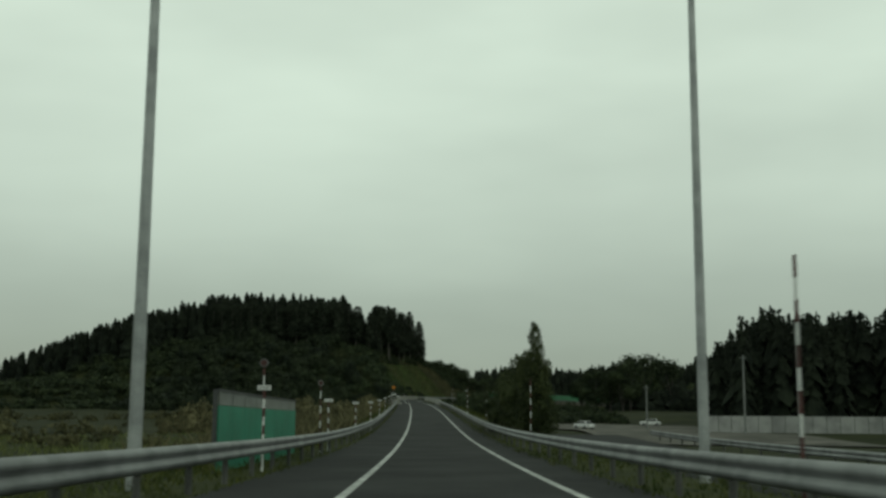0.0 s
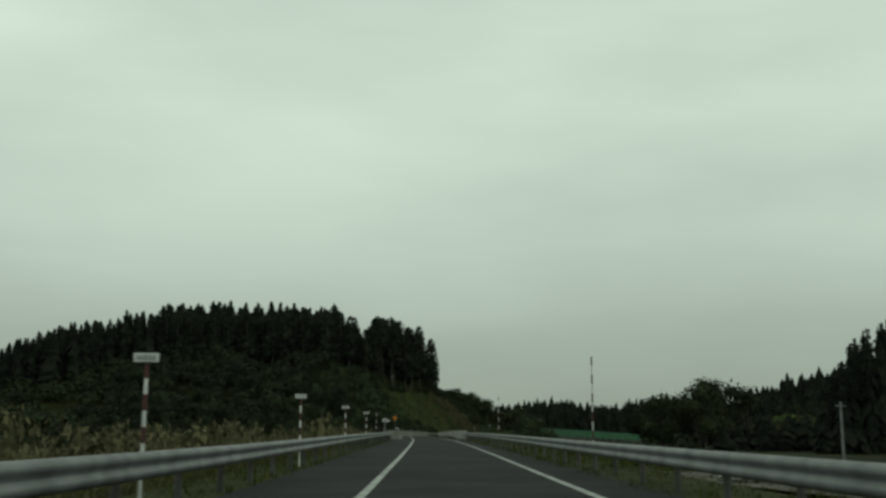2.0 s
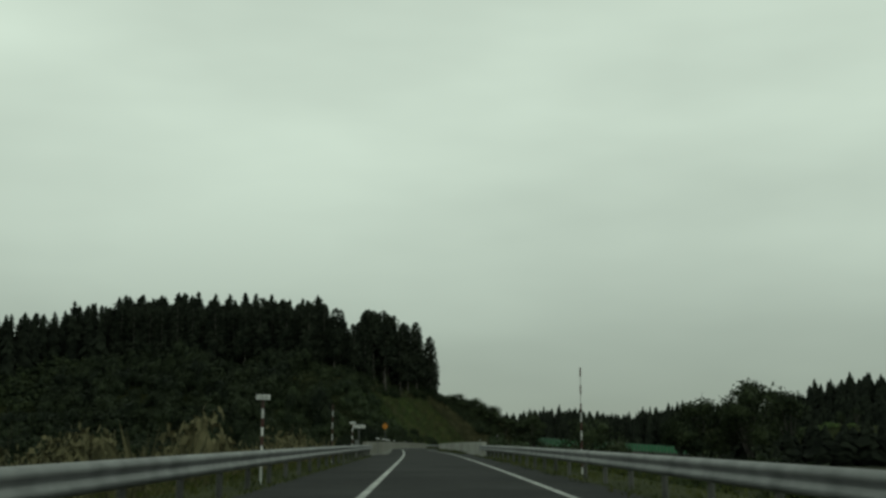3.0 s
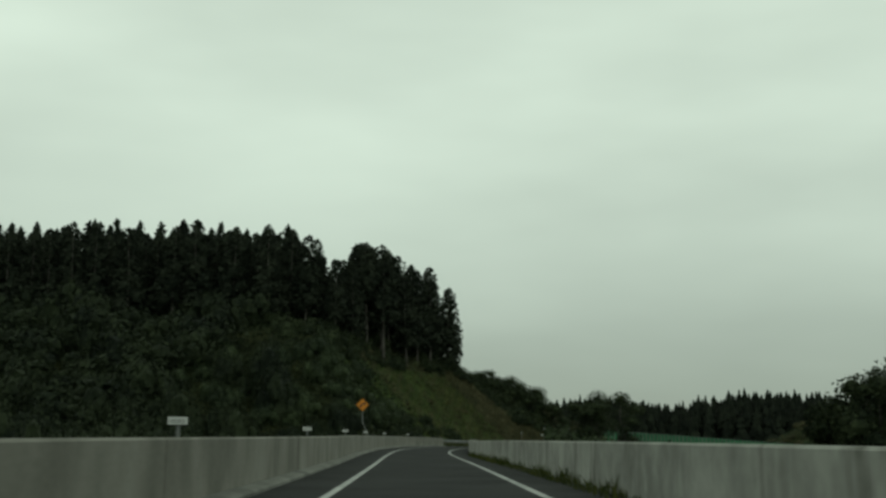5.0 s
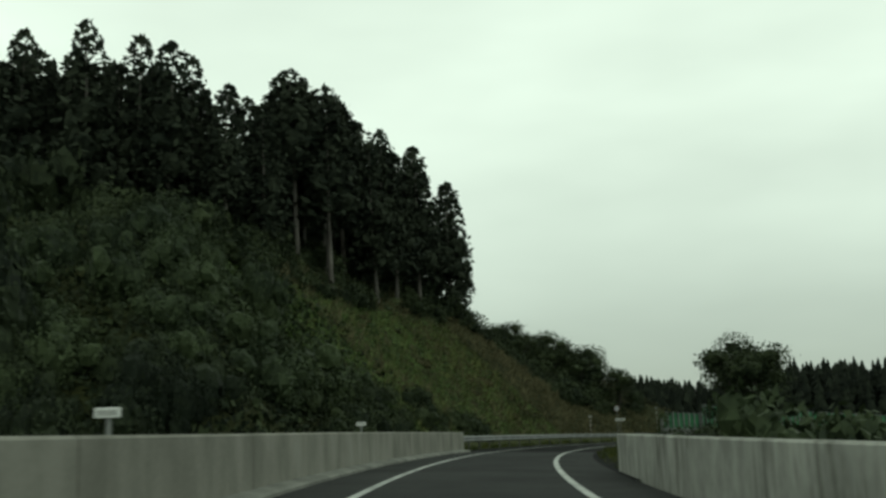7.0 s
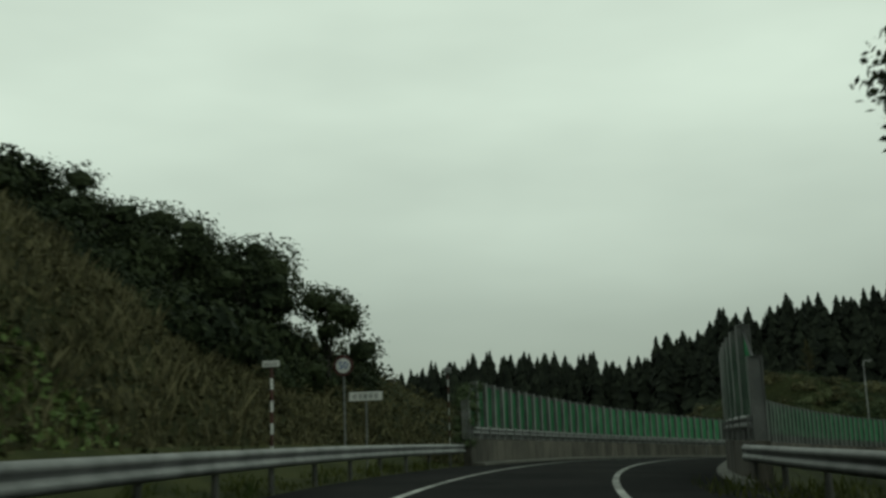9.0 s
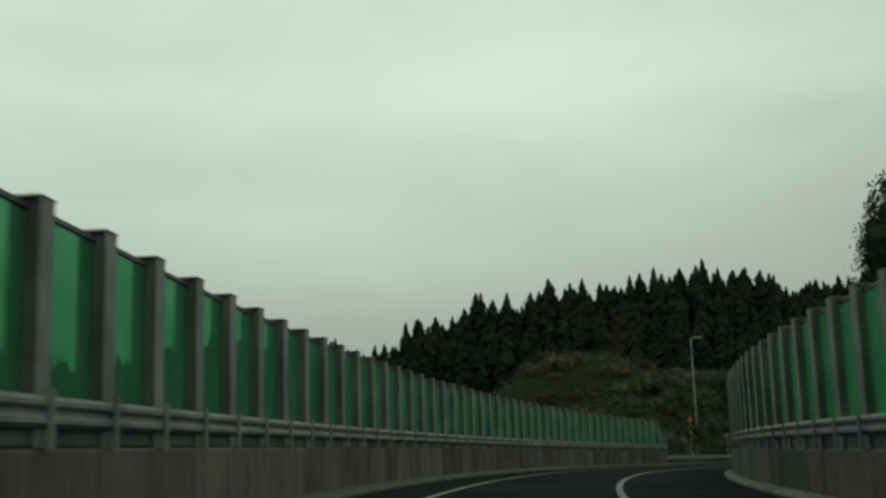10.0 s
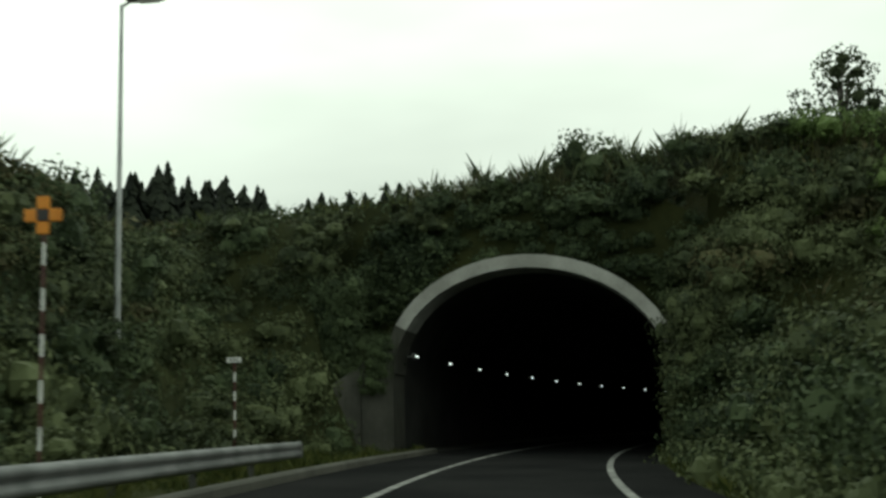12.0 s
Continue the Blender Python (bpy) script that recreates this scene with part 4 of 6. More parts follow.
px, py = px.ravel() + rng.uniform(-1.8, 1.8, px.size), py.ravel() + rng.uniform(-1.8, 1.8, py.size)
pz = ground_height(px, py)
places = [(x, y, z, k, k * (0.38 + 0.4 * min(1, max(0, (x - 48) / 50))) * rng.uniform(0.85, 1.15), rng.integers(0, 5)) for x, y, z, k in zip(px, py, pz, rng.uniform(0.7, 0.95, px.size))]
scatter("valley_cedars", base, places, [shaded_cedar_leaf, bark], "dark cedar wood in the crook of a bend", "woodland", 6)

# bushes on the slopes
BUSHES = [[(*bush_arrays(400 + i), 0)] for i in range(4)]


FAR_BUSHES = [[(*bush_arrays(440 + i, 210, 0.12, 5), 0)] for i in range(4)]
MOUNDS = [[(*mound_arrays(460 + i), 0)] for i in range(5)]
FAR_MOUNDS = [[(*mound_arrays(470 + i, 400, 0.095), 0)] for i in range(5)]
BIG_BUSHES = [[(*big_bush_arrays(420 + i), 0)] for i in range(4)]


scatter("wood_undergrowth", BUSHES, foot, [tree_leaf], "dark undergrowth at the foot of a wood", "shrubs", 90)


def slope_bushes(name, s0, s1, d0, d1, count, big, leaf, label, seed, rise=(0.8, 1.3), sink=0.25, fine=False, far=False, shapes=None):
    r = np.random.default_rng(seed)
    ss, dd = r.uniform(s0, s1, count), r.uniform(d0, d1, count)
    pts = np.array([loc(a, b) for a, b in zip(ss, dd)])
    z = ground_height(pts[:, 0].copy(), pts[:, 1].copy())
    rows = [(p[0], p[1], h - sink, k, k * r.uniform(*rise), r.integers(0, 4)) for p, h, k in zip(pts, z, r.uniform(big * 0.5, big * 1.35, count))]
    return scatter(name, shapes or (BIG_BUSHES if fine else FAR_BUSHES if far else BUSHES), rows, [leaf], label, "shrubs", seed)



def even_bushes(name, x0, x1, y0, y1, step, sizes, leaf, label, seed, where, rise=(0.8, 1.2), sink=0.25, fine=False, far=False, shapes=None):
    """Bushes spread evenly over sloping ground, wherever where(s, d, rise over the road) holds."""
    r = np.random.default_rng(seed)
    x, y = np.meshgrid(np.arange(x0, x1, step), np.arange(y0, y1, step), indexing="ij")
    x, y = x.ravel() + r.uniform(-0.45, 0.45, x.size) * step, y.ravel() + r.uniform(-0.45, 0.45, y.size) * step
    s, d, rz = road_frame(x, y)
    z = ground_height(x, y)
    ok = where(s, d, z - rz)
    rows = [(a, b, h - sink, k, k * r.uniform(*rise), r.integers(0, 4)) for a, b, h, k in zip(x[ok], y[ok], z[ok], r.uniform(*sizes, int(ok.sum())))]
    return scatter(name, shapes or (BIG_BUSHES if fine else FAR_BUSHES if far else BUSHES), rows, [leaf], label, "shrubs", seed)


# creepers hanging over the facing round the arch, and thick growth at its two feet
r_ = np.random.default_rng(88)
rows = []
for k in range(120):
    j = r_.integers(0, len(inn))
    u = r_.uniform(0.08, 1.0)
    x, z = inn[j][0] * (1 - u) + outl[j][0] * u, inn[j][1] * (1 - u) + outl[j][1] * u
    p = loc(PORTAL + 0.2 + u, T_MID + x, max(z, 0.2))
    q = r_.uniform(0.45, 0.95)
    rows.append((p.x, p.y, p.z - 0.3, q, q * r_.uniform(0.7, 1.1), r_.integers(0, 4)))
for k in range(24):
    x = (T_HALF + r_.uniform(0.3, 2.6))
    p = loc(PORTAL - r_.uniform(0.6, 4.5), T_MID + x, r_.uniform(-0.2, 3.3 + 0.3 * abs(abs(x) - T_HALF)))
    q = r_.uniform(0.6, 1.1)
    rows.append((p.x, p.y, p.z - 0.3, q, q * r_.uniform(0.8, 1.2), r_.integers(0, 4)))
scatter("portal_creepers", BUSHES, rows, [deep_leaf], "thick creepers and bushes round a tunnel mouth", "shrubs", 89)
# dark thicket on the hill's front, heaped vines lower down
even_bushes("hillside_bushes", -74, 2, 284, 354, 3.9, (1.9, 3.8), dark_vine_leaf, "dark vine-covered mounds on a hillside", 21,
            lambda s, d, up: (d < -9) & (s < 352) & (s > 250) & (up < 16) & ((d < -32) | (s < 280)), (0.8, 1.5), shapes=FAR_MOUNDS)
even_bushes("hillside_bushes", -40, 2, 284, 354, 3.7, (1.3, 2.3), dark_vine_leaf, "dark vine-covered mounds on a hillside", 48,
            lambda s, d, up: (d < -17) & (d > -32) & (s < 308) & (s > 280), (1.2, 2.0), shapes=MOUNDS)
even_bushes("hillside_bushes", -40, 2, 270, 354, 2.3, (0.8, 1.4), dark_vine_leaf, "dark vine-covered shrubs close behind a parapet", 51,
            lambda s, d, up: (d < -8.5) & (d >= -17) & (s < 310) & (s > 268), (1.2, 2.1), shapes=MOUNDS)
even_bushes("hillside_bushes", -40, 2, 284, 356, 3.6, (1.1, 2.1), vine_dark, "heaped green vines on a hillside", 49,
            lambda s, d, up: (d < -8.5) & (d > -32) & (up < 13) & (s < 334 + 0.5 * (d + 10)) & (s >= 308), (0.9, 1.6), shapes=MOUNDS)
even_bushes("hillside_bushes", -40, 2, 270, 350, 7.2, (1.9, 2.9), dark_vine_leaf, "tall rounded bushes draped with vines on a hillside", 50,
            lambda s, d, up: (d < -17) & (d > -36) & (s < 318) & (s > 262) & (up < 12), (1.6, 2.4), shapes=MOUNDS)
even_bushes("hillside_bushes", -170, -74, 284, 360, 6.0, (3.0, 4.8), tree_leaf, "dark green thicket on a hillside", 28,
            lambda s, d, up: up > -1, (0.5, 0.9), far=True)
slope_bushes("roadside_shrubs", 318, 350, -10.5, -6.8, 34, 1.2, tree_leaf, "dark rounded shrubs at a slope's foot behind a parapet", 35, (0.9, 1.3), shapes=MOUNDS)
slope_bushes("berm_shrubs", 340, 372, -21.5, -18.5, 26, 0.8, shrub_leaf, "low green shrubs along a ledge below a wood", 34, (0.7, 1.1))
slope_bushes("hillside_bushes", 272, 345, -75, -30, 110, 3.4, dark_vine_leaf, "dark green thicket on a hillside", 22, (0.7, 1.2), far=True)
slope_bushes("hillside_bushes", 283, 345, -165, -75, 170, 4.2, tree_leaf, "dark green thicket on a hillside", 28, (0.5, 0.9), far=True)
slope_bushes("hillside_bushes", 330, 388, -26, -18.5, 110, 1.6, tree_leaf, "dark green bushes along a slope's crest", 23)
slope_bushes("crest_bushes", 384, 408, -27, -12, 90, 1.7, tree_leaf, "dark leafy bushes along a slope's crest", 33, (0.8, 1.2))
slope_bushes("slope_bushes", 352, 402, -20, -8, 46, 0.8, brown_leaf, "low russet bushes on a cut slope", 37, (0.5, 0.9))
slope_bushes("roadside_scrub", 196, 270, -40, -7, 150, 1.7, tree_leaf, "dark scrub below a road embankment", 29, far=True)
slope_bushes("inner_bushes", 296, 350, 8.5, 24, 130, 1.9, tree_leaf, "dark green bushes below the inside of a bend", 24, far=True)
slope_bushes("inner_bushes", 326, 366, 9.5, 22, 46, 2.6, vine_dark, "tall vine-draped bushes below the inside of a bend", 46, (1.1, 1.5), sink=-0.4, shapes=FAR_MOUNDS)
slope_bushes("inner_bushes", 338, 371, 8.0, 13.5, 48, 1.8, tree_leaf, "tall dark green bushes behind a guard rail inside a bend", 47, (1.0, 1.5), sink=0.1, shapes=MOUNDS)
slope_bushes("dry_scrub", 96, 188, -24, -7.8, 120, 1.25, dry_grass, "pale brownish scrub and dry grass below the road", 61, (1.6, 2.4))
slope_bushes("inner_bushes", 196, 296, 8, 40, 120, 2.0, tree_leaf, "dark green bushes below a bridge parapet", 30, far=True)
def near_mouth_left(s, d):
    return (s > 478) & (s < 503) & (d < -6.4) & (d > -14)


def near_mouth_right(s, d):
    return (s > 470) & (s < 503) & (d > 5.6) & (d < 13)


even_bushes("tunnel_bushes", 76, 130, 425, 480, 2.0, (0.8, 1.35), shrub_leaf, "dense green bushes on the bank round a tunnel mouth", 26,
            lambda s, d, up: near_mouth_left(s, d) | near_mouth_right(s, d), (0.8, 1.3), fine=True)
even_bushes("tunnel_bushes", 76, 130, 425, 480, 3.0, (0.9, 1.6), deep_leaf, "deep green bushes on the bank round a tunnel mouth", 126,
            lambda s, d, up: near_mouth_left(s, d), (0.8, 1.4), fine=True)
even_bushes("tunnel_bushes", 76, 130, 425, 480, 3.0, (0.9, 1.6), olive_leaf, "olive green bushes on the bank beside a tunnel mouth", 131,
            lambda s, d, up: near_mouth_right(s, d), (0.8, 1.4), fine=True)
even_bushes("tunnel_bushes", 76, 130, 425, 480, 3.6, (0.7, 1.3), shrub_leaf, "green creepers on the bank round a tunnel mouth", 127,
            lambda s, d, up: near_mouth_left(s, d) | near_mouth_right(s, d), (0.7, 1.0), sink=0.0, fine=True)
even_bushes("tunnel_bushes", 60, 120, 440, 480, 2.3, (0.7, 1.2), olive_leaf, "olive bushes and dry grass on a bank beside a tunnel", 129,
            lambda s, d, up: (s > 470) & (s < 500) & (d < -10) & (d > -16), (0.6, 0.9), sink=0.4, fine=True)
even_bushes("tunnel_bushes", 76, 140, 425, 490, 2.0, (0.8, 1.5), deep_leaf, "tangled dark green bushes above a tunnel mouth", 27,
            lambda s, d, up: (s > 502.5) & (s < 511) & (d < 8) & (d > 0) & (up > 4), (0.8, 1.2), fine=True)
even_bushes("tunnel_bushes", 76, 140, 425, 490, 1.9, (0.8, 1.5), vine_leaf, "tangled green bushes on the slope above a tunnel mouth", 132,
            lambda s, d, up: (s > 499) & (s < 511) & (d < 18) & (d >= 8) & (up > 2), (0.8, 1.2), sink=0.0, fine=True)
even_bushes("tunnel_bushes", 76, 140, 425, 490, 1.9, (0.6, 1.0), shrub_leaf, "low green bushes above a tunnel mouth", 130,
            lambda s, d, up: (s > 502.5) & (s < 510) & (d <= 0) & (d > -17) & (up > 4), (0.6, 0.9), sink=0.4, fine=True)
even_bushes("tunnel_bushes", 76, 140, 425, 490, 2.6, (0.7, 1.2), olive_leaf, "olive and dry bushes along the crest above a tunnel", 128,
            lambda s, d, up: (s > 505) & (s < 513) & (d > 1) & (d < 19) & (up > 7), (0.8, 1.3), fine=True)
slope_bushes("tunnel_bushes", 474, 492, -6.8, -5.3, 30, 0.55, deep_leaf, "low green bushes behind a guard rail", 39, (0.7, 1.0), fine=True)
slope_bushes("knoll_bushes", 478, 516, -42, -13, 150, 1.5, olive_leaf, "rounded olive bushes over a knoll", 38, (0.6, 0.9), far=True)
slope_bushes("field_thicket", 70, 190, -60, -14, 80, 1.3, olive_leaf, "dull olive thickets on a field", 31, far=True)


def heap(rows, label, seed, leaf=None):
    """Bushes piled at given places: along, across, foot, size, height."""
    out = []
    for k, (s, d, z, q, qz) in enumerate(rows):
        p = loc(s, d, z)
        out.append((p.x, p.y, p.z, q, qz, k))
    return scatter("heaped_bushes", BIG_BUSHES, out, [leaf or shrub_leaf], label, "shrubs", seed)


def leaf_carpet(name, s0, s1, d0, d1, count, size, tall, leaf, label, seed, mat_category="ground cover", where=None):
    """Small leaves and stalks strewn over sloping ground, following its lie."""
    r = np.random.default_rng(seed)
    ss, dd = r.uniform(s0, s1, count), r.uniform(d0, d1, count)
    base_ = np.stack([np.interp(ss, LONG, MID[:, k]) + np.interp(ss, LONG, SIDE[:, k]) * dd for k in range(3)], 1)
    z = ground_height(base_[:, 0].copy(), base_[:, 1].copy())
    lump = 0.5 + 0.5 * wave(base_[:, 0], base_[:, 1], 1.7, seed)
    clear = (np.abs(dd) > 5.6) | (z > base_[:, 2] + 5.5)
    if where:
        clear &= where(ss, dd)
    count = int(clear.sum())
    base_, z, lump = base_[clear], z[clear], lump[clear]
    p = np.stack([base_[:, 0], base_[:, 1], z + tall * r.uniform(0, 1, count) * (0.35 + 0.9 * np.maximum(lump, 0))], 1)
    a = r.normal(size=(count, 3)) + np.array([0, 0, 0.6])
    a /= np.linalg.norm(a, axis=1)[:, None]
    b = np.cross(a, r.normal(size=(count, 3)))
    b /= np.linalg.norm(b, axis=1)[:, None]
    k = size * r.uniform(0.6, 1.4, count)[:, None]
    v = np.stack([p - a * k, p + b * k * 0.5, p + a * k, p - b * k * 0.5], 1).reshape(-1, 3)
    ob = new(name, np_mesh(name, v, np.arange(count * 4).reshape(-1, 4), leaf))
    return tagged(ob, label, mat_category, kind="stuff")


leaf_carpet("slope_vines", 314, 372, -26, -6.6, 60000, 0.1, 0.45, vine_leaf, "bright green vines over a cut slope", 41, where=lambda s, d: (s > 331 + 0.5 * (d + 10)) & (d > -18.5))
leaf_carpet("hill_vines", 288, 336, -36, -7, 34000, 0.13, 0.5, dark_vine_leaf, "very dark vines over a hillside", 45, where=lambda s, d: s < 337 + 0.5 * (d + 10))
leaf_carpet("slope_scrub", 360, 424, -30, -6.6, 42000, 0.11, 0.5, olive_leaf, "brownish scrub over a cut slope", 44)
leaf_carpet("hill_vines", 262, 345, -45, -7, 20000, 0.22, 0.6, tree_leaf, "dark vines over a hillside", 42)
leaf_carpet("bank_vines", 466, 532, -28, 24, 60000, 0.1, 0.6, deep_leaf, "green creepers over the bank round a tunnel mouth", 43)


def grass_strip(name, s0, s1, d0, d1, count, tall, mat, label, seed, z_of=None, wide=0.012):
    """Upright blades in tufts along the verge."""
    r = np.random.default_rng(seed)
    ss, dd = r.uniform(s0, s1, count), r.uniform(min(d0, d1), max(d0, d1), count)
    base_ = np.stack([np.interp(ss, LONG, MID[:, k]) + np.interp(ss, LONG, SIDE[:, k]) * dd for k in range(3)], 1)
    z = base_[:, 2] - 0.03 if z_of is None else z_of(base_[:, 0].copy(), base_[:, 1].copy()) - 0.05
    if z_of is not None:
        clear = (np.abs(dd) > 5.6) | (z > base_[:, 2] + 5.5)
        count, ss, dd, base_, z = int(clear.sum()), ss[clear], dd[clear], base_[clear], z[clear]
    tuft = np.clip(0.55 + 0.7 * wave(ss, dd * 3, 0.9, seed) + 0.35 * wave(ss, dd, 7, seed), 0.1, 1.15)
    h = tall * tuft * r.uniform(0.5, 1.2, count)
    p = np.stack([base_[:, 0], base_[:, 1], z], 1)
    ang = r.uniform(0, 6.28, count)
    side_ = np.stack([np.cos(ang), np.sin(ang), np.zeros(count)], 1) * (wide * r.uniform(0.7, 1.5, count))[:, None]
    bend = np.stack([r.normal(size=count), r.normal(size=count), np.zeros(count)], 1) * (0.28 * h)[:, None]
    up = np.stack([np.zeros(count), np.zeros(count), h], 1)
    v = np.stack([p - side_, p + side_, p + up * 0.6 + bend * 0.4 + side_ * 0.8, p + up + bend], 1).reshape(-1, 3)
    ob = new(name, np_mesh(name, v, np.arange(count * 4).reshape(-1, 4), mat))
    return tagged(ob, label, "grass", kind="stuff")


heap([(183, 9.5, -1.1, 1.7, 2.3), (183, 9.4, 0.9, 1.35, 1.5), (181.5, 8.6, -0.8, 1.3, 1.9), (185, 9.0, -0.6, 1.4, 2.0), (183.5, 10.9, -0.4, 1.4, 2.1), (182.6, 8.0, -0.9, 1.1, 1.5)], "rounded dark green bush standing by a guard rail", 101, tree_leaf)
grass_strip("verge_grass", -12, 192, -7.0, -3.85, 20000, 0.2, grass_mat, "patchy green and dry verge grass", 51)
grass_strip("verge_grass", -12, 190, 2.75, 6.2, 20000, 0.2, grass_mat, "patchy green and dry verge grass", 52)
grass_strip("verge_grass", 326, 392, -6.8, -4.0, 9000, 0.3, grass_mat, "patchy verge grass below a cutting", 53)
grass_strip("verge_grass", 300, 375, 3.3, 7.0, 8000, 0.3, grass_mat, "patchy verge grass inside the bend", 54)
grass_strip("verge_grass", 466, 502, 3.1, 6.5, 9000, 0.35, grass_mat, "rank verge grass before a tunnel", 55)
grass_strip("verge_grass", 469, 502, -6.8, -4.2, 9000, 0.35, grass_mat, "rank verge grass before a tunnel", 56)
grass_strip("pampas_grass", 50, 200, -15, -6.2, 44000, 1.4, dry_grass, "tall pale dry grass behind the guard rail", 57, ground_height, 0.012)
grass_strip("pampas_grass", 335, 395, -12, -6.8, 8000, 0.6, dry_grass, "tall pale dry grass at the foot of a slope", 58, ground_height, 0.012)
grass_strip("slope_grass", 334, 372, -18, -7, 32000, 0.5, field_green, "tufty green grass among vines on a cut slope", 67, ground_height, 0.02)
grass_strip("slope_grass", 342, 404, -22, -6.6, 34000, 0.75, dry_grass, "tall russet grass over a cut slope", 62, ground_height, 0.014)
grass_strip("field_grass", 2, 95, -60, -9, 26000, 0.55, field_green, "rank green grass on a level field", 63, ground_height, 0.03)
grass_strip("bank_grass", 503, 522, -22, 22, 20000, 0.6, grass_mat, "tall grass along the crest above a tunnel", 59, ground_height, 0.014)
grass_strip("bank_shoots", 481, 503, -14.5, -6.6, 2600, 0.9, shrub_leaf, "thin upright shoots among bushes on a bank", 64, ground_height, 0.008)
grass_strip("bank_shoots", 481, 503, 6.0, 12.5, 2200, 0.9, shrub_leaf, "thin upright shoots among bushes on a bank", 65, ground_height, 0.008)
grass_strip("bank_shoots", 503, 514, -5, 17, 15000, 0.8, olive_leaf, "thin upright shoots among bushes above a tunnel", 66, ground_height, 0.005)
grass_strip("crest_shoots", 503.5, 513, -6, 7, 7000, 1.12, shrub_leaf, "tall upright shoots along the crest above a tunnel", 68, ground_height, 0.008)
even_bushes("tunnel_bushes", 98, 124, 440, 462, 1.5, (0.55, 1.0), shrub_leaf, "small green bushes and creepers over a bank", 133,
            lambda s, d, up: (s > 496) & (s < 514) & (d > 4.5) & (d < 19) & (up > 5), (0.6, 0.9), sink=0.05, far=True)
grass_strip("bank_shoots", 488, 513, 7, 18, 6000, 1.0, dry_grass, "thin pale dry stalks among bushes on a bank", 70, ground_height, 0.006)
grass_strip("crest_shoots", 504, 513, 6, 18, 5000, 0.95, olive_leaf, "tall thin dry stalks along the crest above a tunnel", 69, ground_height, 0.007)
grass_strip("wall_weeds", 205, 262, 2.7, 3.2, 2600, 0.3, grass_mat, "weeds in the joint at a wall's foot", 60)


# ---- broad-leaved trees ----
def broad_arrays(seed, height, radius, clear, clumps, per, size, squash=0.8, lumps=7, head=0.41, core=0.58):
    """Crown of several leafy heads with gaps between them."""
    r = np.random.default_rng(seed)
    mid = clear + (height - clear) * 0.52
    heads = []
    for i in range(lumps):
        a, q = r.uniform(0, 6.28), r.uniform(0.25, 0.72)
        heads.append((radius * q * math.cos(a), radius * q * math.sin(a), mid + (height - clear) * r.uniform(-0.33, 0.3), radius * head * r.uniform(0.78, 1.22)))
    heads.append((0, 0, height - radius * 0.42, radius * 0.42))
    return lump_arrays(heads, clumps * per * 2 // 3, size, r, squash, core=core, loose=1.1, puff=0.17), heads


def limb_arrays(clear, height, r0, heads):
    v, f = trunk_arrays(height * 0.8, r0, 7, 0.15)
    vs, fs, at = [v], [f], len(v)
    for x, y, z, q in heads:
        a, b = Vector((0, 0, clear * 0.8 + 0.1 * z)), Vector((x * 0.9, y * 0.9, z))
        way = (b - a).normalized()
        u = way.orthogonal().normalized()
        w = way.cross(u)
        ring = []
        for p, rr in ((a, r0 * 0.5), ((a + b) / 2 + Vector((0, 0, 0.15)), r0 * 0.3), (b, r0 * 0.12)):
            ring += [p + (u * math.cos(k * 1.2566) + w * math.sin(k * 1.2566)) * rr for k in range(5)]
        vs.append(np.array(ring))
        fs.append(np.array([(at + i * 5 + j, at + i * 5 + (j + 1) % 5, at + (i + 1) * 5 + (j + 1) % 5, at + (i + 1) * 5 + j) for i in range(2) for j in range(5)]))
        at += 15
    return np.concatenate(vs), np.concatenate(fs)


def broad_tree(name, x, y, top, radius, clear, label, seed, leaf=None, clumps=150, per=16, size=0.2, z=None, lumps=7, squash=0.8, head=0.41, core=0.58):
    z = lie(x, y) if z is None else z
    height = top - z
    crown, heads = broad_arrays(seed, height, radius, clear, clumps, per, size, squash, lumps, head, core)
    over = height / np.percentile(crown[0][:, 2], 99.7)
    crown[0][:, 2] *= over
    heads = [(x_, y_, z_ * over, q_) for x_, y_, z_, q_ in heads]
    return tree_thing(name, crown, limb_arrays(clear, height, 0.05 + 0.018 * height, heads), leaf or tree_leaf, pose(x, y, z, 0, 0, seed * 37 % 360), label, "tree")


def road_z(s):
    return float(middle(s)[2])


def at_road(s, d):
    p = loc(s, d)
    return p.x, p.y


def poplar(x, y, top, radius, label, seed, twist=0.0):
    z = lie(x, y)
    h = top - z
    r = np.random.default_rng(seed)
    heads = []
    for i in range(34):
        t = 0.05 + 0.92 * i / 33
        wide = radius * min(1, t / 0.3) * (1 - t) ** 0.62 * (1 + 0.3 * math.sin(t * 21 + seed)) + 0.05
        a, out = i * 2.4 + r.uniform(-0.5, 0.5), wide * r.uniform(0.35, 0.95)
        heads.append((out * math.cos(a) + twist * math.sin(t * 5), out * math.sin(a), h * t, 0.14 + wide * r.uniform(0.26, 0.42)))
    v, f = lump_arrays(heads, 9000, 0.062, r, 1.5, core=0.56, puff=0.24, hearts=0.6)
    tips = np.array([(x_ * 1.25, y_ * 1.25, z_ + q * r.uniform(0.4, 1.5)) for x_, y_, z_, q in heads for k in range(2)])
    w, g = sprays(tips, 0.16, 34, 0.055, r, -0.3)
    crown = (np.concatenate([v, w]), np.concatenate([f, g + len(v)]))
    return tree_thing("poplar", crown, trunk_arrays(h * 0.95, 0.13, 7, 0.1), poplar_leaf, pose(x, y, z), label, "tree", "poplars beside the road")


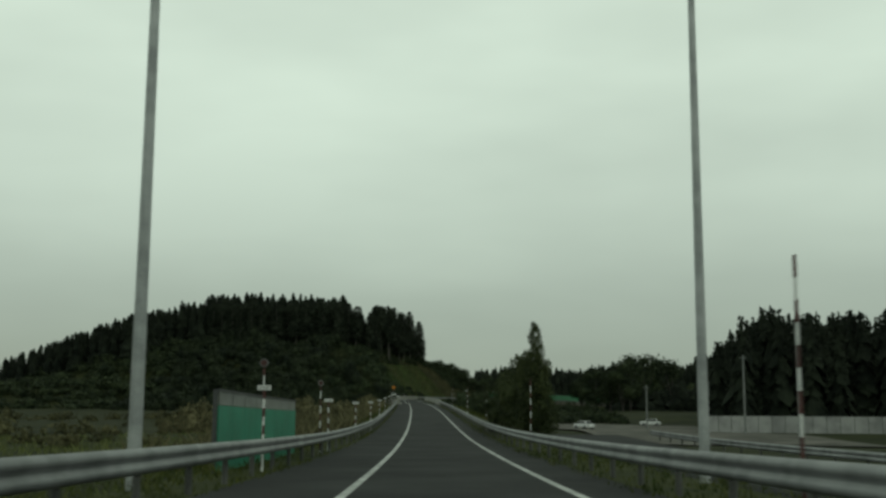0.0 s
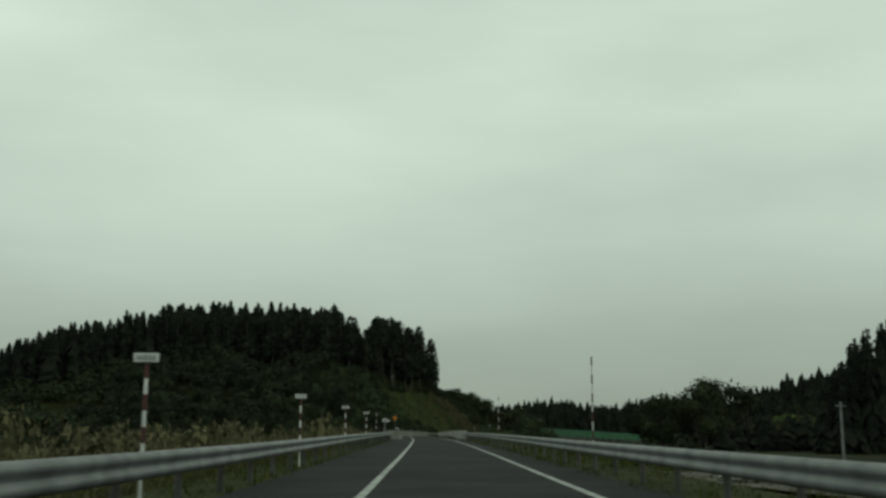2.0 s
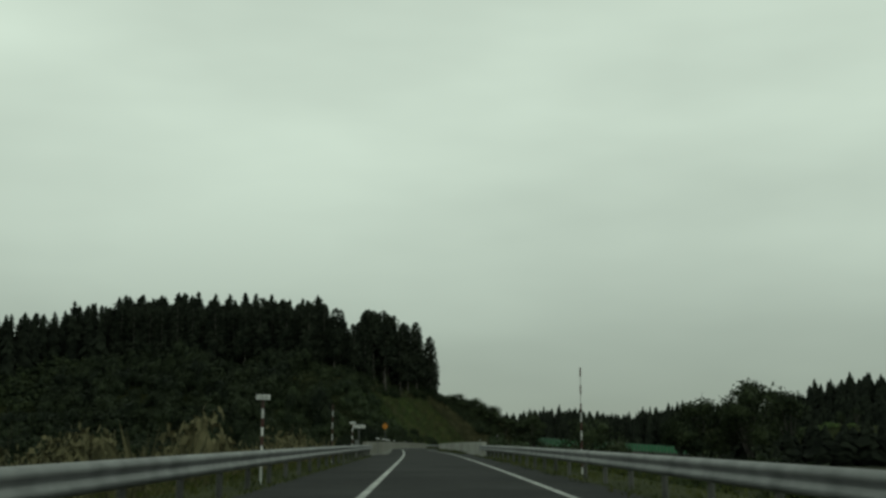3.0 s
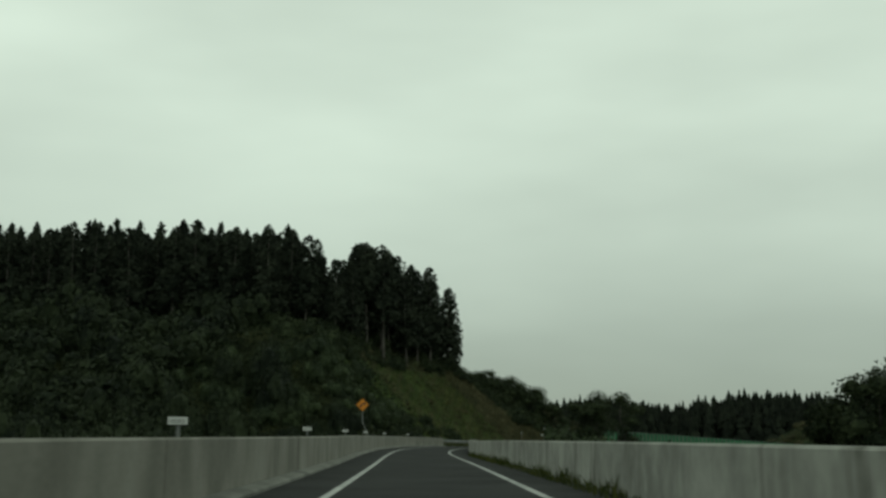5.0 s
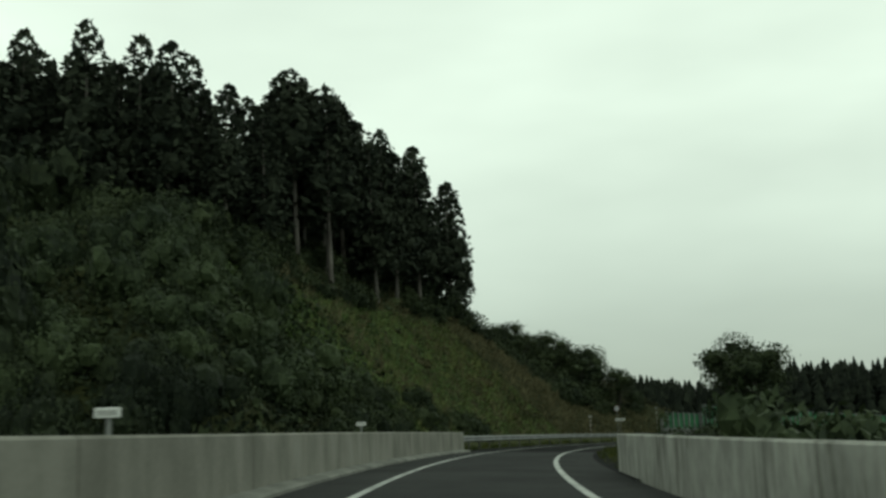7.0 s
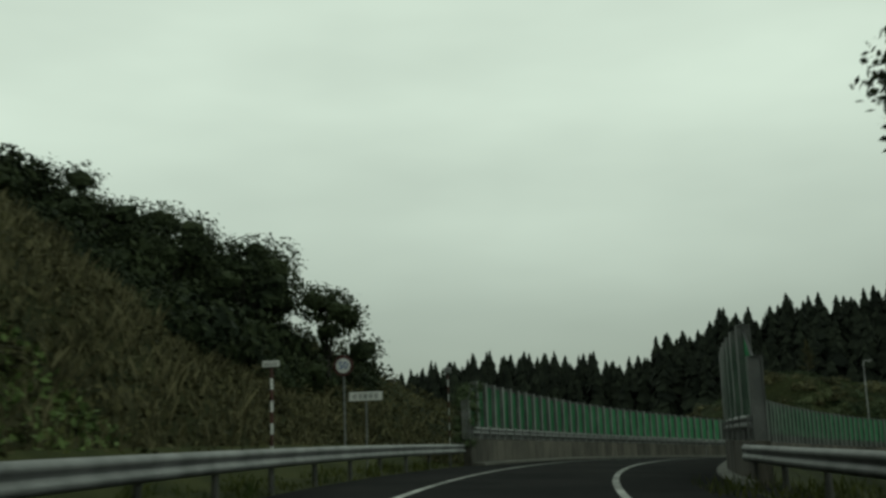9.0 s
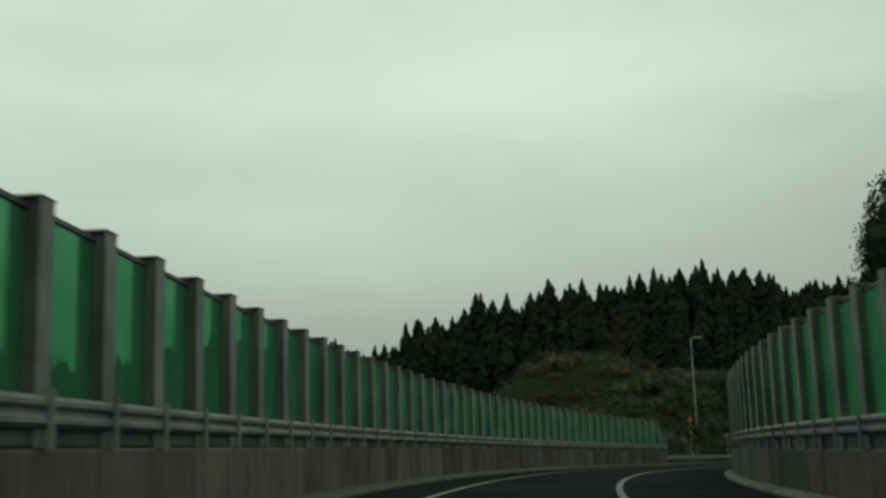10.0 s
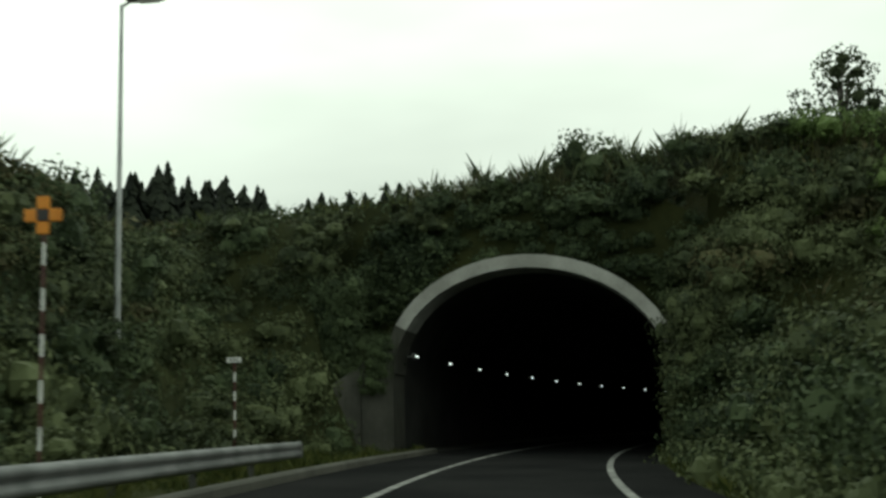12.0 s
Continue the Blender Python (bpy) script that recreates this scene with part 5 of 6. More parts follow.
for s_, d_, up, rad, k, label in ((62, 5.75, 6.35, 0.8, 1, "tall narrow poplar with ragged green foliage"), (65.5, 5.5, 4.9, 1.4, 2, "short bushy poplar with ragged green foliage"),
                                  (69, 5.3, 4.8, 1.5, 3, "short bushy poplar with ragged green foliage"), (73, 4.9, 4.0, 1.8, 4, "short bushy poplar with ragged green foliage"),
                                  (63.5, 5.7, 3.4, 1.2, 5, "low bushy poplar with ragged green foliage"), (71, 6.2, 4.6, 1.8, 8, "short bushy poplar with ragged green foliage"),
                                  (77, 6.4, 4.2, 1.4, 6, "short bushy poplar with ragged green foliage")):
    poplar(*at_road(s_, d_), road_z(s_) + up, rad, label, k, 0.12 if k == 1 else 0.0)

broad_tree("broadleaf_tree", 63.5, 348, 19.6, 6.5, 3, "rounded dark green tree above a wood", 11, clumps=120, per=14, size=0.5)
broad_tree("broadleaf_tree", 77, 394, 22.5, 7.5, 3, "rounded dark green tree above a wood", 12, clumps=120, per=14, size=0.5)
broad_tree("broadleaf_tree", 88, 398, 20.5, 6.5, 3, "rounded dark green tree above a wood", 13, clumps=120, per=14, size=0.5)
broad_tree("broadleaf_tree", 58, 353, 14.5, 5.5, 2, "rounded dark green tree above a wood", 14, clumps=100, per=14, size=0.5)
broad_tree("broadleaf_tree", *at_road(315.5, 17.7), road_z(315.5) + 5.9, 2.3, 2.8, "flat-headed green tree standing clear of bushes", 15, clumps=180, per=20, size=0.12, squash=0.7, lumps=14, head=0.3, core=0.5)
broad_tree("broadleaf_tree", *at_road(354.5, 11.3), road_z(354.5) + 6.3, 3.9, 3.6, "open-crowned green tree among bushes", 16, clumps=380, per=20, size=0.13, squash=0.55, lumps=24, head=0.28, core=0.68)
for k, (x_, y_, up, rad) in enumerate([(50.5, 334, 12.4, 6.0), (58, 330, 14.6, 7.0), (47.0, 340, 9.6, 4.5)]):
    broad_tree("broadleaf_tree", x_, y_, road_z(195) + up, rad, 0.8, "dense rounded green tree at a wood's edge", 70 + k, clumps=260, per=18, size=0.28, lumps=16, head=0.33, core=0.66)
broad_tree("broadleaf_tree", *at_road(389, -22.5), road_z(389) + 13.0, 2.4, 0.6, "small dark tree on a slope's crest", 18, clumps=110, per=18, size=0.15)
for k, (s_, d_, up, rad) in enumerate([(394, -27, 14.9, 3.2), (397, -24, 13.2, 3.0), (399, -21, 11.8, 2.6), (400, -17.5, 10.9, 2.7), (401.5, -13.8, 9.0, 2.3),
                                         (398, -26.5, 15.2, 2.6), (402, -24.5, 14.4, 2.6), (402.5, -21.5, 13.2, 2.7), (403, -18.5, 12.2, 2.8)]):
    broad_tree("broadleaf_tree", *at_road(s_, d_), road_z(s_) + up, rad, 0.4, "spreading dark tree along a slope's crest", 60 + k, clumps=220, per=18, size=0.11, lumps=12, core=0.6)
def feathery_tree(s, d, up, radius, label, seed, leaves):
    """A tall tree whose boughs end in thin hanging sprays."""
    x, y = at_road(s, d)
    z = lie(x, y)
    h = road_z(s) + up - z
    r = np.random.default_rng(seed)
    heads = []
    for i in range(42):
        t = 0.08 + 0.9 * i / 41
        wide = radius * (1 - t) ** 0.5 * min(1, 0.55 + 2.2 * t)
        a, q = i * 2.4 + r.uniform(-0.4, 0.4), wide * r.uniform(0.42, 0.58) + 0.28
        out = max(0, wide - q * 0.8) * r.uniform(0.75, 1.12)
        heads.append((out * math.cos(a), out * math.sin(a), h * t, q))
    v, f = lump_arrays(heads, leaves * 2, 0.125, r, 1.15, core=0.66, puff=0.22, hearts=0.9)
    hang = []
    for x_, y_, z_, q in heads:
        for k in range(16):
            a = math.atan2(y_, x_) + r.normal() * 0.9
            reach = q * r.uniform(0.8, 1.35)
            for u in np.linspace(0.5, 1, 7):
                hang.append((x_ + math.cos(a) * reach * u, y_ + math.sin(a) * reach * u, z_ + q * 0.5 * math.sin(a * 3) - reach * 0.75 * u * u))
    w, g = sprays(np.array(hang), 0.09, 3, 0.11, r, 1.5)
    crown = (np.concatenate([v, w]), np.concatenate([f, g + len(v)]))
    return tree_thing("feathery_tree", crown, limb_arrays(1.0, h, 0.24, heads[4::5]), tree_leaf, pose(x, y, z, 0, 0, seed * 37 % 360), label, "tree")


FEATHER = "tall dark tree with feathery drooping foliage"
feathery_tree(477.5, 11.0, 20.5, 4.6, FEATHER, 23, 9500)
broad_tree("broadleaf_tree", *at_road(368.5, 8.8), road_z(368.5) + 8.5, 3.3, 2.5, "broad-leaved tree with drooping leaf sprays beside a barrier", 22, clumps=560, per=24, size=0.095, lumps=30, head=0.24, core=0.45)
feathery_tree(471, 15.0, 16.5, 3.4, FEATHER, 24, 6000)
feathery_tree(485, 14.5, 15.0, 3.0, FEATHER, 27, 5000)
broad_tree("broadleaf_tree", 118.3, 447.0, 18.0, 2.2, 1.2, "bushy tree on the crest above a tunnel", 25, clumps=170, per=17, size=0.1, lumps=18, head=0.27, core=0.42)
broad_tree("broadleaf_tree", 121.5, 443.0, 19.0, 2.5, 1.2, "bushy tree on the crest above a tunnel", 26, clumps=170, per=17, size=0.1, lumps=18, head=0.27, core=0.42)


def young_pine(x, y, top, label):
    z = lie(x, y)
    h = top - z
    r = np.random.default_rng(77)
    c, rad = [], []
    for i in range(13):
        t = 0.12 + 0.84 * i / 12
        for k in range(6):
            a, q = r.uniform(0, 6.28), 1.5 * (1.02 - t) * r.uniform(0.45, 1.15) + 0.06
            for u in np.linspace(0.12, 1, 8):
                c.append((q * u * math.cos(a), q * u * math.sin(a), h * t + 0.55 * u * q)), rad.append(0.05 + 0.05 * (1 - u))
    c += [(0, 0, h * u) for u in np.linspace(0.85, 1.02, 8)]
    rad += [0.05] * 8
    crown = sprays(np.array(c), np.array(rad), 5, 0.075, r, -0.3)
    return tree_thing("young_pine", crown, trunk_arrays(h, 0.07, 6), brown_leaf, pose(x, y, z), label, "tree")


young_pine(90.2, 467.6, 17.6, "thin sparse young pine above bushes")


# thick growth that hides the two feet of the arch
side_l, side_r, spill = [], [], []
for k in range(26):
    u, w = (k % 7) / 6, (k * 0.618) % 1
    side_l.append((500.6 + 1.0 * w, -6.4 - 3.2 * w, 2.2 + 2.6 * u, 0.75 + 0.35 * w, 1.0 + 0.3 * w))
    side_r.append((499.0 + 2.4 * w, 4.05 + 3.2 * w, -0.3 + (4.0 + 3.4 * w) * u, 0.85 + 0.4 * w, 1.1 + 0.3 * w))
side_l += [(500.5, -5.8, z, 0.6, 0.7) for z in (1.9, 2.5, 3.1)] + [(500.5, -5.4, z, 0.4, 0.5) for z in (2.4, 2.9, 3.3)] + [(496.5, -8.2, z, 0.9, 1.0) for z in (-0.3, 0.6, 1.4)]
side_r += [(500.2, 3.95, z, 0.9, 1.0) for z in (-0.3, 0.6, 1.5, 2.4, 3.3)] + [(498.6, 4.0, z, 0.85, 1.0) for z in (-0.3, 0.7, 1.6)]
# growth that leans over the shoulder, low in front and higher behind
for k in range(22):
    w, a = (k * 0.618) % 1, 477.5 + 1.05 * k
    lean = 0.5 * math.sin(a * 0.9) + 0.25 * math.sin(a * 2.3)
    spill.append((a, 4.1 + 0.35 * lean, -0.25, 0.8 + 0.25 * w, 0.85 + 0.3 * w))
    spill.append((a + 0.5, 5.0 + 0.4 * lean, 0.3 + 0.4 * w, 0.95 + 0.3 * w, 1.1 + 0.3 * w))
    if a > 481:
        spill.append((a + 0.2, 5.9 + 0.4 * lean, 1.4 + 0.5 * w, 1.0 + 0.3 * w, 1.1 + 0.3 * w))
heap(side_l, "bushes piled above a wing wall beside a tunnel arch", 95, deep_leaf)
heap(side_r, "bushes piled against one foot of a tunnel arch", 96, shrub_leaf)
heap(spill[0::2], "leafy green bushes leaning over a road shoulder", 98, shrub_leaf)
heap(spill[1::2], "dark leafy bushes leaning over a road shoulder", 100, deep_leaf)
heap([(501.6 + 0.5 * (k % 2), 4.3 + 0.7 * k, 5.6 + 0.35 * k, 0.95, 1.1) for k in range(8)], "bushes hanging beside a tunnel arch", 97)
heap([(390.7, -4.05, 2.0, 0.55, 0.7), (391.3, -4.05, 2.4, 0.55, 0.6), (392.2, -4.0, 2.75, 0.4, 0.4), (390.6, -4.1, 1.3, 0.5, 0.6), (390.5, -4.1, 0.7, 0.5, 0.6), (391.8, -4.05, 1.7, 0.4, 0.5)],
     "creeper climbing over the end of a noise barrier", 99, deep_leaf)
# ---- posts and signs ----
def disc(bm, r, thick, m, sides=24):
    bmesh.ops.create_cone(bm, cap_ends=True, segments=sides, radius1=r, radius2=r, depth=thick, matrix=m)
    return bm




def banded_pole(t, height, band, r=0.03, first=True):
    """White pole with red bands, as parts of the thing t."""
    bm = fresh()
    tube(bm, r, r, (0, 0, -0.7), (0, 0, height), 10)
    part("pole", bm, white_paint, t, "white steel pole")
    z, red = height - band, first
    while z > 0.05:
        if red:
            bm = fresh()
            tube(bm, r + 0.004, r + 0.004, (0, 0, z), (0, 0, z + band), 10)
            part("band", bm, red_paint, t, "dark red band")
        red = not red
        z -= band


def lettering(t, width, height, y, count, z, x=0.0):
    """Dark strokes in place of small lettering on a plate that faces -y."""
    r = random.Random(count)
    step = width / count
    for i in range(count):
        bm = fresh()
        cx = x - width / 2 + step * (i + 0.5)
        for k in range(3):
            box(bm, (step * 0.62, 0.004, height * 0.11), (cx, y, z + (k - 1) * height * 0.32))
        for k in (-1, 1):
            box(bm, (step * 0.1, 0.003, height * r.uniform(0.5, 0.8)), (cx + k * step * r.uniform(0.1, 0.26), y + 0.0005, z))
        part("glyph", bm, glyph_paint, t)


def plate_post(s, d, top, label, foot=0.0, width=0.31, height=0.11, banded=True, strokes=5, thing_name="marker_post", group="marker posts along the road"):
    t = thing(thing_name, stand(s, d, foot), label, "marker post", group)
    h = top - foot
    if banded:
        banded_pole(t, h - height / 2, 0.2, 0.024)
    else:
        bm = fresh()
        tube(bm, 0.026, 0.026, (0, 0, -0.3), (0, 0, h), 10)
        part("pole", bm, grey_paint, t, "grey steel pole")
    bm = fresh()
    box(bm, (width, 0.025, height), (0, -0.045, h), 0.004)
    plate = part("plate", bm, white_paint, t, "white plate with dark marks")
    lettering(plate, width * 0.8, height * 0.7, -0.061, strokes, h)
    return t


for i in range(10):
    if i in (8,):
        continue
    plate_post(25.4 + 16.6 * i, -4.3, 1.9, "red and white banded marker post with a white plate")
plate_post(370.7, -4.3, 2.25, "red and white banded marker post with a white plate")
plate_post(489, -6.0, 2.3, "red and white banded marker post with a white plate")
for s in (193.5, 210.0, 227.6, 245.8, 264.7, 283.9, 303.5):
    plate_post(s + 0.6, -3.58, 1.17, "grey marker post with a white plate fixed behind a parapet", 0.4, 0.26, 0.1, banded=False, thing_name="parapet_marker", group="markers on the parapet")
plate_post(440.2, -3.56, 1.2, "white distance plate on a thin grey post", 0.5, 0.32, 0.1, banded=False, strokes=5, thing_name="parapet_marker", group="markers on the parapet")
plate_post(185.45, -4.5, 1.88, "large white name plate on a steel post", 0, 0.74, 0.2, banded=False, strokes=6, thing_name="name_plate", group="name plates")
plate_post(381.5, -5.06, 2.1, "white name plate with dark characters on a steel post", 0, 0.95, 0.24, banded=False, strokes=5, thing_name="name_plate", group="name plates")


def roadside_cabinet(s, d):
    """A small grey steel cabinet on a concrete foot beside the name plate."""
    t = thing("roadside_cabinet", stand(s, d), "small grey steel cabinet behind a guard rail", "cabinet")
    bm = fresh()
    box(bm, (0.2, 0.16, 0.7), (0, 0, 0.7), 0.012)
    part("body", bm, grey_paint, t)
    bm = fresh()
    box(bm, (0.17, 0.012, 0.62), (0, -0.086, 0.71), 0.004)
    door = part("door", bm, grey_paint, t)
    bm = fresh()
    box(bm, (0.015, 0.02, 0.07), (0.06, -0.1, 0.72))
    part("handle", bm, dark_steel, door, "dark handle")
    bm = fresh()
    box(bm, (0.24, 0.2, 0.03), (0, -0.01, 1.06), 0.008)
    part("lid", bm, grey_paint, t)
    bm = fresh()
    box(bm, (0.24, 0.22, 0.75), (0, 0, -0.02), 0.01)
    part("foot", bm, kerb_concrete, t, "concrete foot")


roadside_cabinet(185.45, -4.64)


def snow_pole(s, d, top, label, head=""):
    t = thing("snow_pole", stand(s, d), label, "snow pole", "snow poles beside the road")
    banded_pole(t, top, 0.26, 0.018)
    if head == "disc":
        bm = fresh()
        disc(bm, 0.1, 0.03, pose(0, -0.04, top + 0.03, 90, 0, 0))
        r = part("reflector", bm, grey_paint, t, "round grey reflector")
        bm = fresh()
        disc(bm, 0.075, 0.01, pose(0, -0.06, top + 0.03, 90, 0, 0))
        part("lens", bm, red_paint, r, "dull red lens")
    elif head == "square":
        bm = fresh()
        box(bm, (0.26, 0.05, 0.22), (0, -0.02, top + 0.08), 0.015)
        box(bm, (0.2, 0.02, 0.16), (0, -0.05, top + 0.08))
        part("lamp_box", bm, grey_paint, t, "square grey flasher box")
    elif head == "petals":
        for k in range(4):
            bm = fresh()
            a = k * math.pi / 2
            box(bm, (0.15, 0.03, 0.15), (0.145 * math.sin(a), -0.04, top + 0.05 + 0.145 * math.cos(a)), 0.01)
            part("petal", bm, yellow_paint, t, "yellow reflector square")
        bm = fresh()
        box(bm, (0.14, 0.04, 0.14), (0, -0.045, top + 0.05), 0.01)
        part("centre", bm, black_paint, t, "dark centre square")
    return t


SNOW = "tall red and white banded snow pole"
for s, top in ((12.4, 3.0), (45, 2.8), (76.9, 2.95), (109, 3.05), (149, 3.05)):
    snow_pole(s, 3.84 if s > 100 else 3.7, top, SNOW + " behind a guard rail")
snow_pole(25.6, -4.35, 2.45, SNOW + " with a round reflector", "disc")
snow_pole(39.3, -4.35, 2.45, SNOW + " with a round reflector", "disc")
snow_pole(166.3, -4.7, 2.55, SNOW + " behind a guard rail")
snow_pole(391.0, -4.75, 3.35, SNOW + " with a square flasher box", "square")
snow_pole(478.5, -5.06, 3.3, SNOW + " with a yellow petal reflector", "petals")


def warning_sign(s):
    """Yellow diamond with a bend arrow on a crooked pole behind the parapet."""
    t = thing("warning_sign", stand(s, -4.5), "yellow diamond bend-warning sign on a crooked grey pole", "road sign")
    bm = fresh()
    for a, b in (((0.62, 0, -0.3), (0.5, 0, 0.9)), ((0.5, 0, 0.9), (0.02, 0, 1.86)), ((0.02, 0, 1.86), (0, 0, 3.5))):
        tube(bm, 0.032, 0.032, a, b, 10)
    part("pole", bm, grey_paint, t, "bent grey steel pole")
    bm = fresh()
    box(bm, (0.64, 0.02, 0.64), (0, 0, 0), 0.008)
    bmesh.ops.transform(bm, matrix=pose(0, -0.05, 3.12, 0, 45, 0), verts=bm.verts)
    plate = part("plate", bm, yellow_paint, t, "weathered yellow diamond plate")
    # a curved arrow, rising and bending to the right
    bm = fresh()
    pts = []
    for i in range(9):
        a = math.pi - i / 8 * math.pi * 0.5
        pts.append(Vector((0.13 + 0.3 * math.cos(a), 0, -0.2 + 0.28 * math.sin(a))))
    for p, q in zip(pts[:-1], pts[1:]):
        mid_, way = (p + q) / 2, q - p
        box(bm, (way.length * 1.15, 0.006, 0.085), mid_, 0, Matrix.Rotation(-math.atan2(way.z, way.x), 4, "Y"))
    tip = [bm.verts.new(v) for v in ((0.11, -0.004, -0.03), (0.11, -0.004, 0.2), (0.27, -0.004, 0.085))]
    bm.faces.new(tip)
    bmesh.ops.transform(bm, matrix=Matrix.Translation((0, -0.065, 3.12)), verts=bm.verts)
    part("arrow", bm, black_paint, plate, "black curved arrow")
    return t


warning_sign(275.1)


def text_mesh(name, text, size):
    cu = bpy.data.curves.new(name, "FONT")
    cu.body, cu.size, cu.align_x, cu.align_y, cu.extrude = text, size, "CENTER", "CENTER", 0.002
    ob = bpy.data.objects.new(name, cu)
    scene.collection.objects.link(ob)
    me = bpy.data.meshes.new_from_object(ob.evaluated_get(bpy.context.evaluated_depsgraph_get()))
    bpy.data.objects.remove(ob)
    return me


def speed_sign(s, d, z):
    foot = lie(*at_road(s, d)) - float(loc(s, d).z)
    t = thing("speed_limit_sign", stand(s, d, foot), "round speed limit sign with red rim and blue number", "road sign")
    h = z - foot
    bm = fresh()
    tube(bm, 0.032, 0.032, (0, 0.02, -0.4), (0, 0.02, h + 0.2), 10)
    part("pole", bm, grey_paint, t, "grey steel pole")
    bm = fresh()
    disc(bm, 0.34, 0.02, pose(0, -0.03, h, 90, 0, 0), 32)
    rim = part("rim", bm, red_paint, t, "red rim")
    bm = fresh()
    disc(bm, 0.245, 0.024, pose(0, -0.034, h, 90, 0, 0), 32)
    part("face", bm, white_paint, rim, "white face")
    me = text_mesh("number", "50", 0.34)
    me.materials.clear()
    me.materials.append(blue_paint)
    ob = part("number", me, blue_paint, rim, "blue number", pose(0, -0.05, h, 90, 0, 0))
    return t


speed_sign(386.1, -7.1, 3.3)


# ---- street lamps ----
def street_lamp(s, d, head_z, reach, r, label, turn=0.0, foot=None):
    foot = (lie(*at_road(s, d)) - float(loc(s, d).z)) if foot is None else foot
    t = thing("street_lamp", stand(s, d, foot, turn), label, "street lamp", "street lamps")
    h = head_z - foot
    bm = fresh()
    tube(bm, r, r * 0.6, (0, 0, -0.3), (0, 0, h - 0.1), 12)
    part("pole", bm, lamp_steel, t, "tapered grey steel pole")
    bm = fresh()
    tube(bm, r * 1.5, r * 1.4, (0, 0, -0.05), (0, 0, 0.12), 12)
    part("base", bm, lamp_steel, t)
    bm = fresh()
    tube(bm, r * 0.55, r * 0.5, (0, 0, h - 0.15), (reach * 0.25, 0, h), 8)
    part("arm", bm, lamp_steel, t)
    bm = fresh()
    box(bm, (reach, 0.26, 0.14), (reach * 0.62, 0, h + 0.03), 0.05)
    head = part("head", bm, grey_paint, t, "flat grey lamp head")
    bm = fresh()
    box(bm, (reach * 0.55, 0.19, 0.05), (reach * 0.72, 0, h - 0.05), 0.02)
    part("lens", bm, white_paint, head, "milky lens")
    return t


street_lamp(490.4, -9.27, 10.95, 0.95, 0.075, "tall grey street lamp with one short arm among bushes")
street_lamp(19.8, -5.75, 11.5, 1.2, 0.135, "tall grey street lamp behind a guard rail", foot=-0.4)
street_lamp(22.8, 5.2, 11.5, -1.2, 0.12, "tall grey street lamp behind a guard rail", foot=-0.4)
for x, y, top in ((43.7, 171.7, 6.5), (40.7, 142, 8.6), (39.0, 116, 10.0), (34.5, 175, 5.5)):
    t = thing("utility_pole", pose(x, y, lie(x, y)), "slim grey utility pole before a dark wood", "utility pole", "utility poles in the yard")
    h = top - lie(x, y)
    bm = fresh()
    tube(bm, 0.16, 0.11, (0, 0, -0.3), (0, 0, h), 8)
    part("pole", bm, grey_paint, t)
    bm = fresh()
    box(bm, (0.9, 0.1, 0.1), (0, 0, h - 0.35))
    part("crossarm", bm, grey_paint, t)


# ---- the yard and fields beside the first straight ----
def screen_fence():
    """A roadside screen: green sheets below, dusty clear sheets above, under a dark rail."""
    s0, s1, d0, foot, green_top, top = 26.8, 42.4, -5.6, -0.7, 1.52, 1.9
    t = thing("screen_fence", Matrix(), "green sheet screen with dusty clear panels along its top", "fence")
    count = 8
    cuts = np.linspace(s0, s1, count + 1)
    post = fresh()
    box(post, (0.1, 0.1, top - foot), (0, 0, (top - foot) / 2), 0.01)
    me = bpy.data.meshes.new("post")
    post.to_mesh(me)
    post.free()
    me.materials.append(dark_steel)
    for s in cuts:
        part("post", me, dark_steel, t, m=stand(s, d0 - 0.09, foot))
    for a, b in zip(cuts[:-1], cuts[1:]):
        green = [(-0.03, foot), (0.0, foot), (0.0, green_top), (-0.03, green_top)]
        part("green_sheet", ribbon("green_sheet", green, a + 0.012, b - 0.012, hut_green, 1.0, d0), hut_green, t, "weathered green sheet")
        clear = [(-0.02, green_top + 0.01), (-0.008, green_top + 0.01), (-0.008, top - 0.03), (-0.02, top - 0.03)]
        part("clear_sheet", ribbon("clear_sheet", clear, a + 0.012, b - 0.012, dusty_clear, 1.0, d0), dusty_clear, t, "dusty clear sheet")
    part("top_rail", ribbon("top_rail", [(-0.05, top - 0.025), (0.02, top - 0.025), (0.02, top + 0.02), (-0.05, top + 0.02)], s0, s1, dark_steel, 1.0, d0), dark_steel, t, "dark steel rail")


screen_fence()


def board_fence(x0, y0, x1, y1, high, label):
    a, b = Vector((x0, y0, 0)), Vector((x1, y1, 0))
    way = b - a
    turn = math.degrees(math.atan2(way.y, way.x))
    z = lie((x0 + x1) / 2, (y0 + y1) / 2)
    t = thing("board_fence", pose(x0, y0, z, 0, 0, turn), label, "fence")
    n = int(way.length / 1.8)
    bm = fresh()
    box(bm, (1.74, 0.05, high), (0, 0, high / 2), 0.01)
    me = bpy.data.meshes.new("board")
    bm.to_mesh(me)
    bm.free()
    me.materials.append(fence_white)
    for i in range(n):
        part("board", me, fence_white, t, m=pose(1.8 * (i + 0.5), 0, 0))


fence_white = material("pale_fence_sheet", (0.20, 0.20, 0.20), (0.33, 0.33, 0.325), 0.7, 0.6, 10, 0.1, pieces=0.2)
board_fence(38.5, 154, 72, 146, 2.3, "pale sheet fence in front of a dark wood")


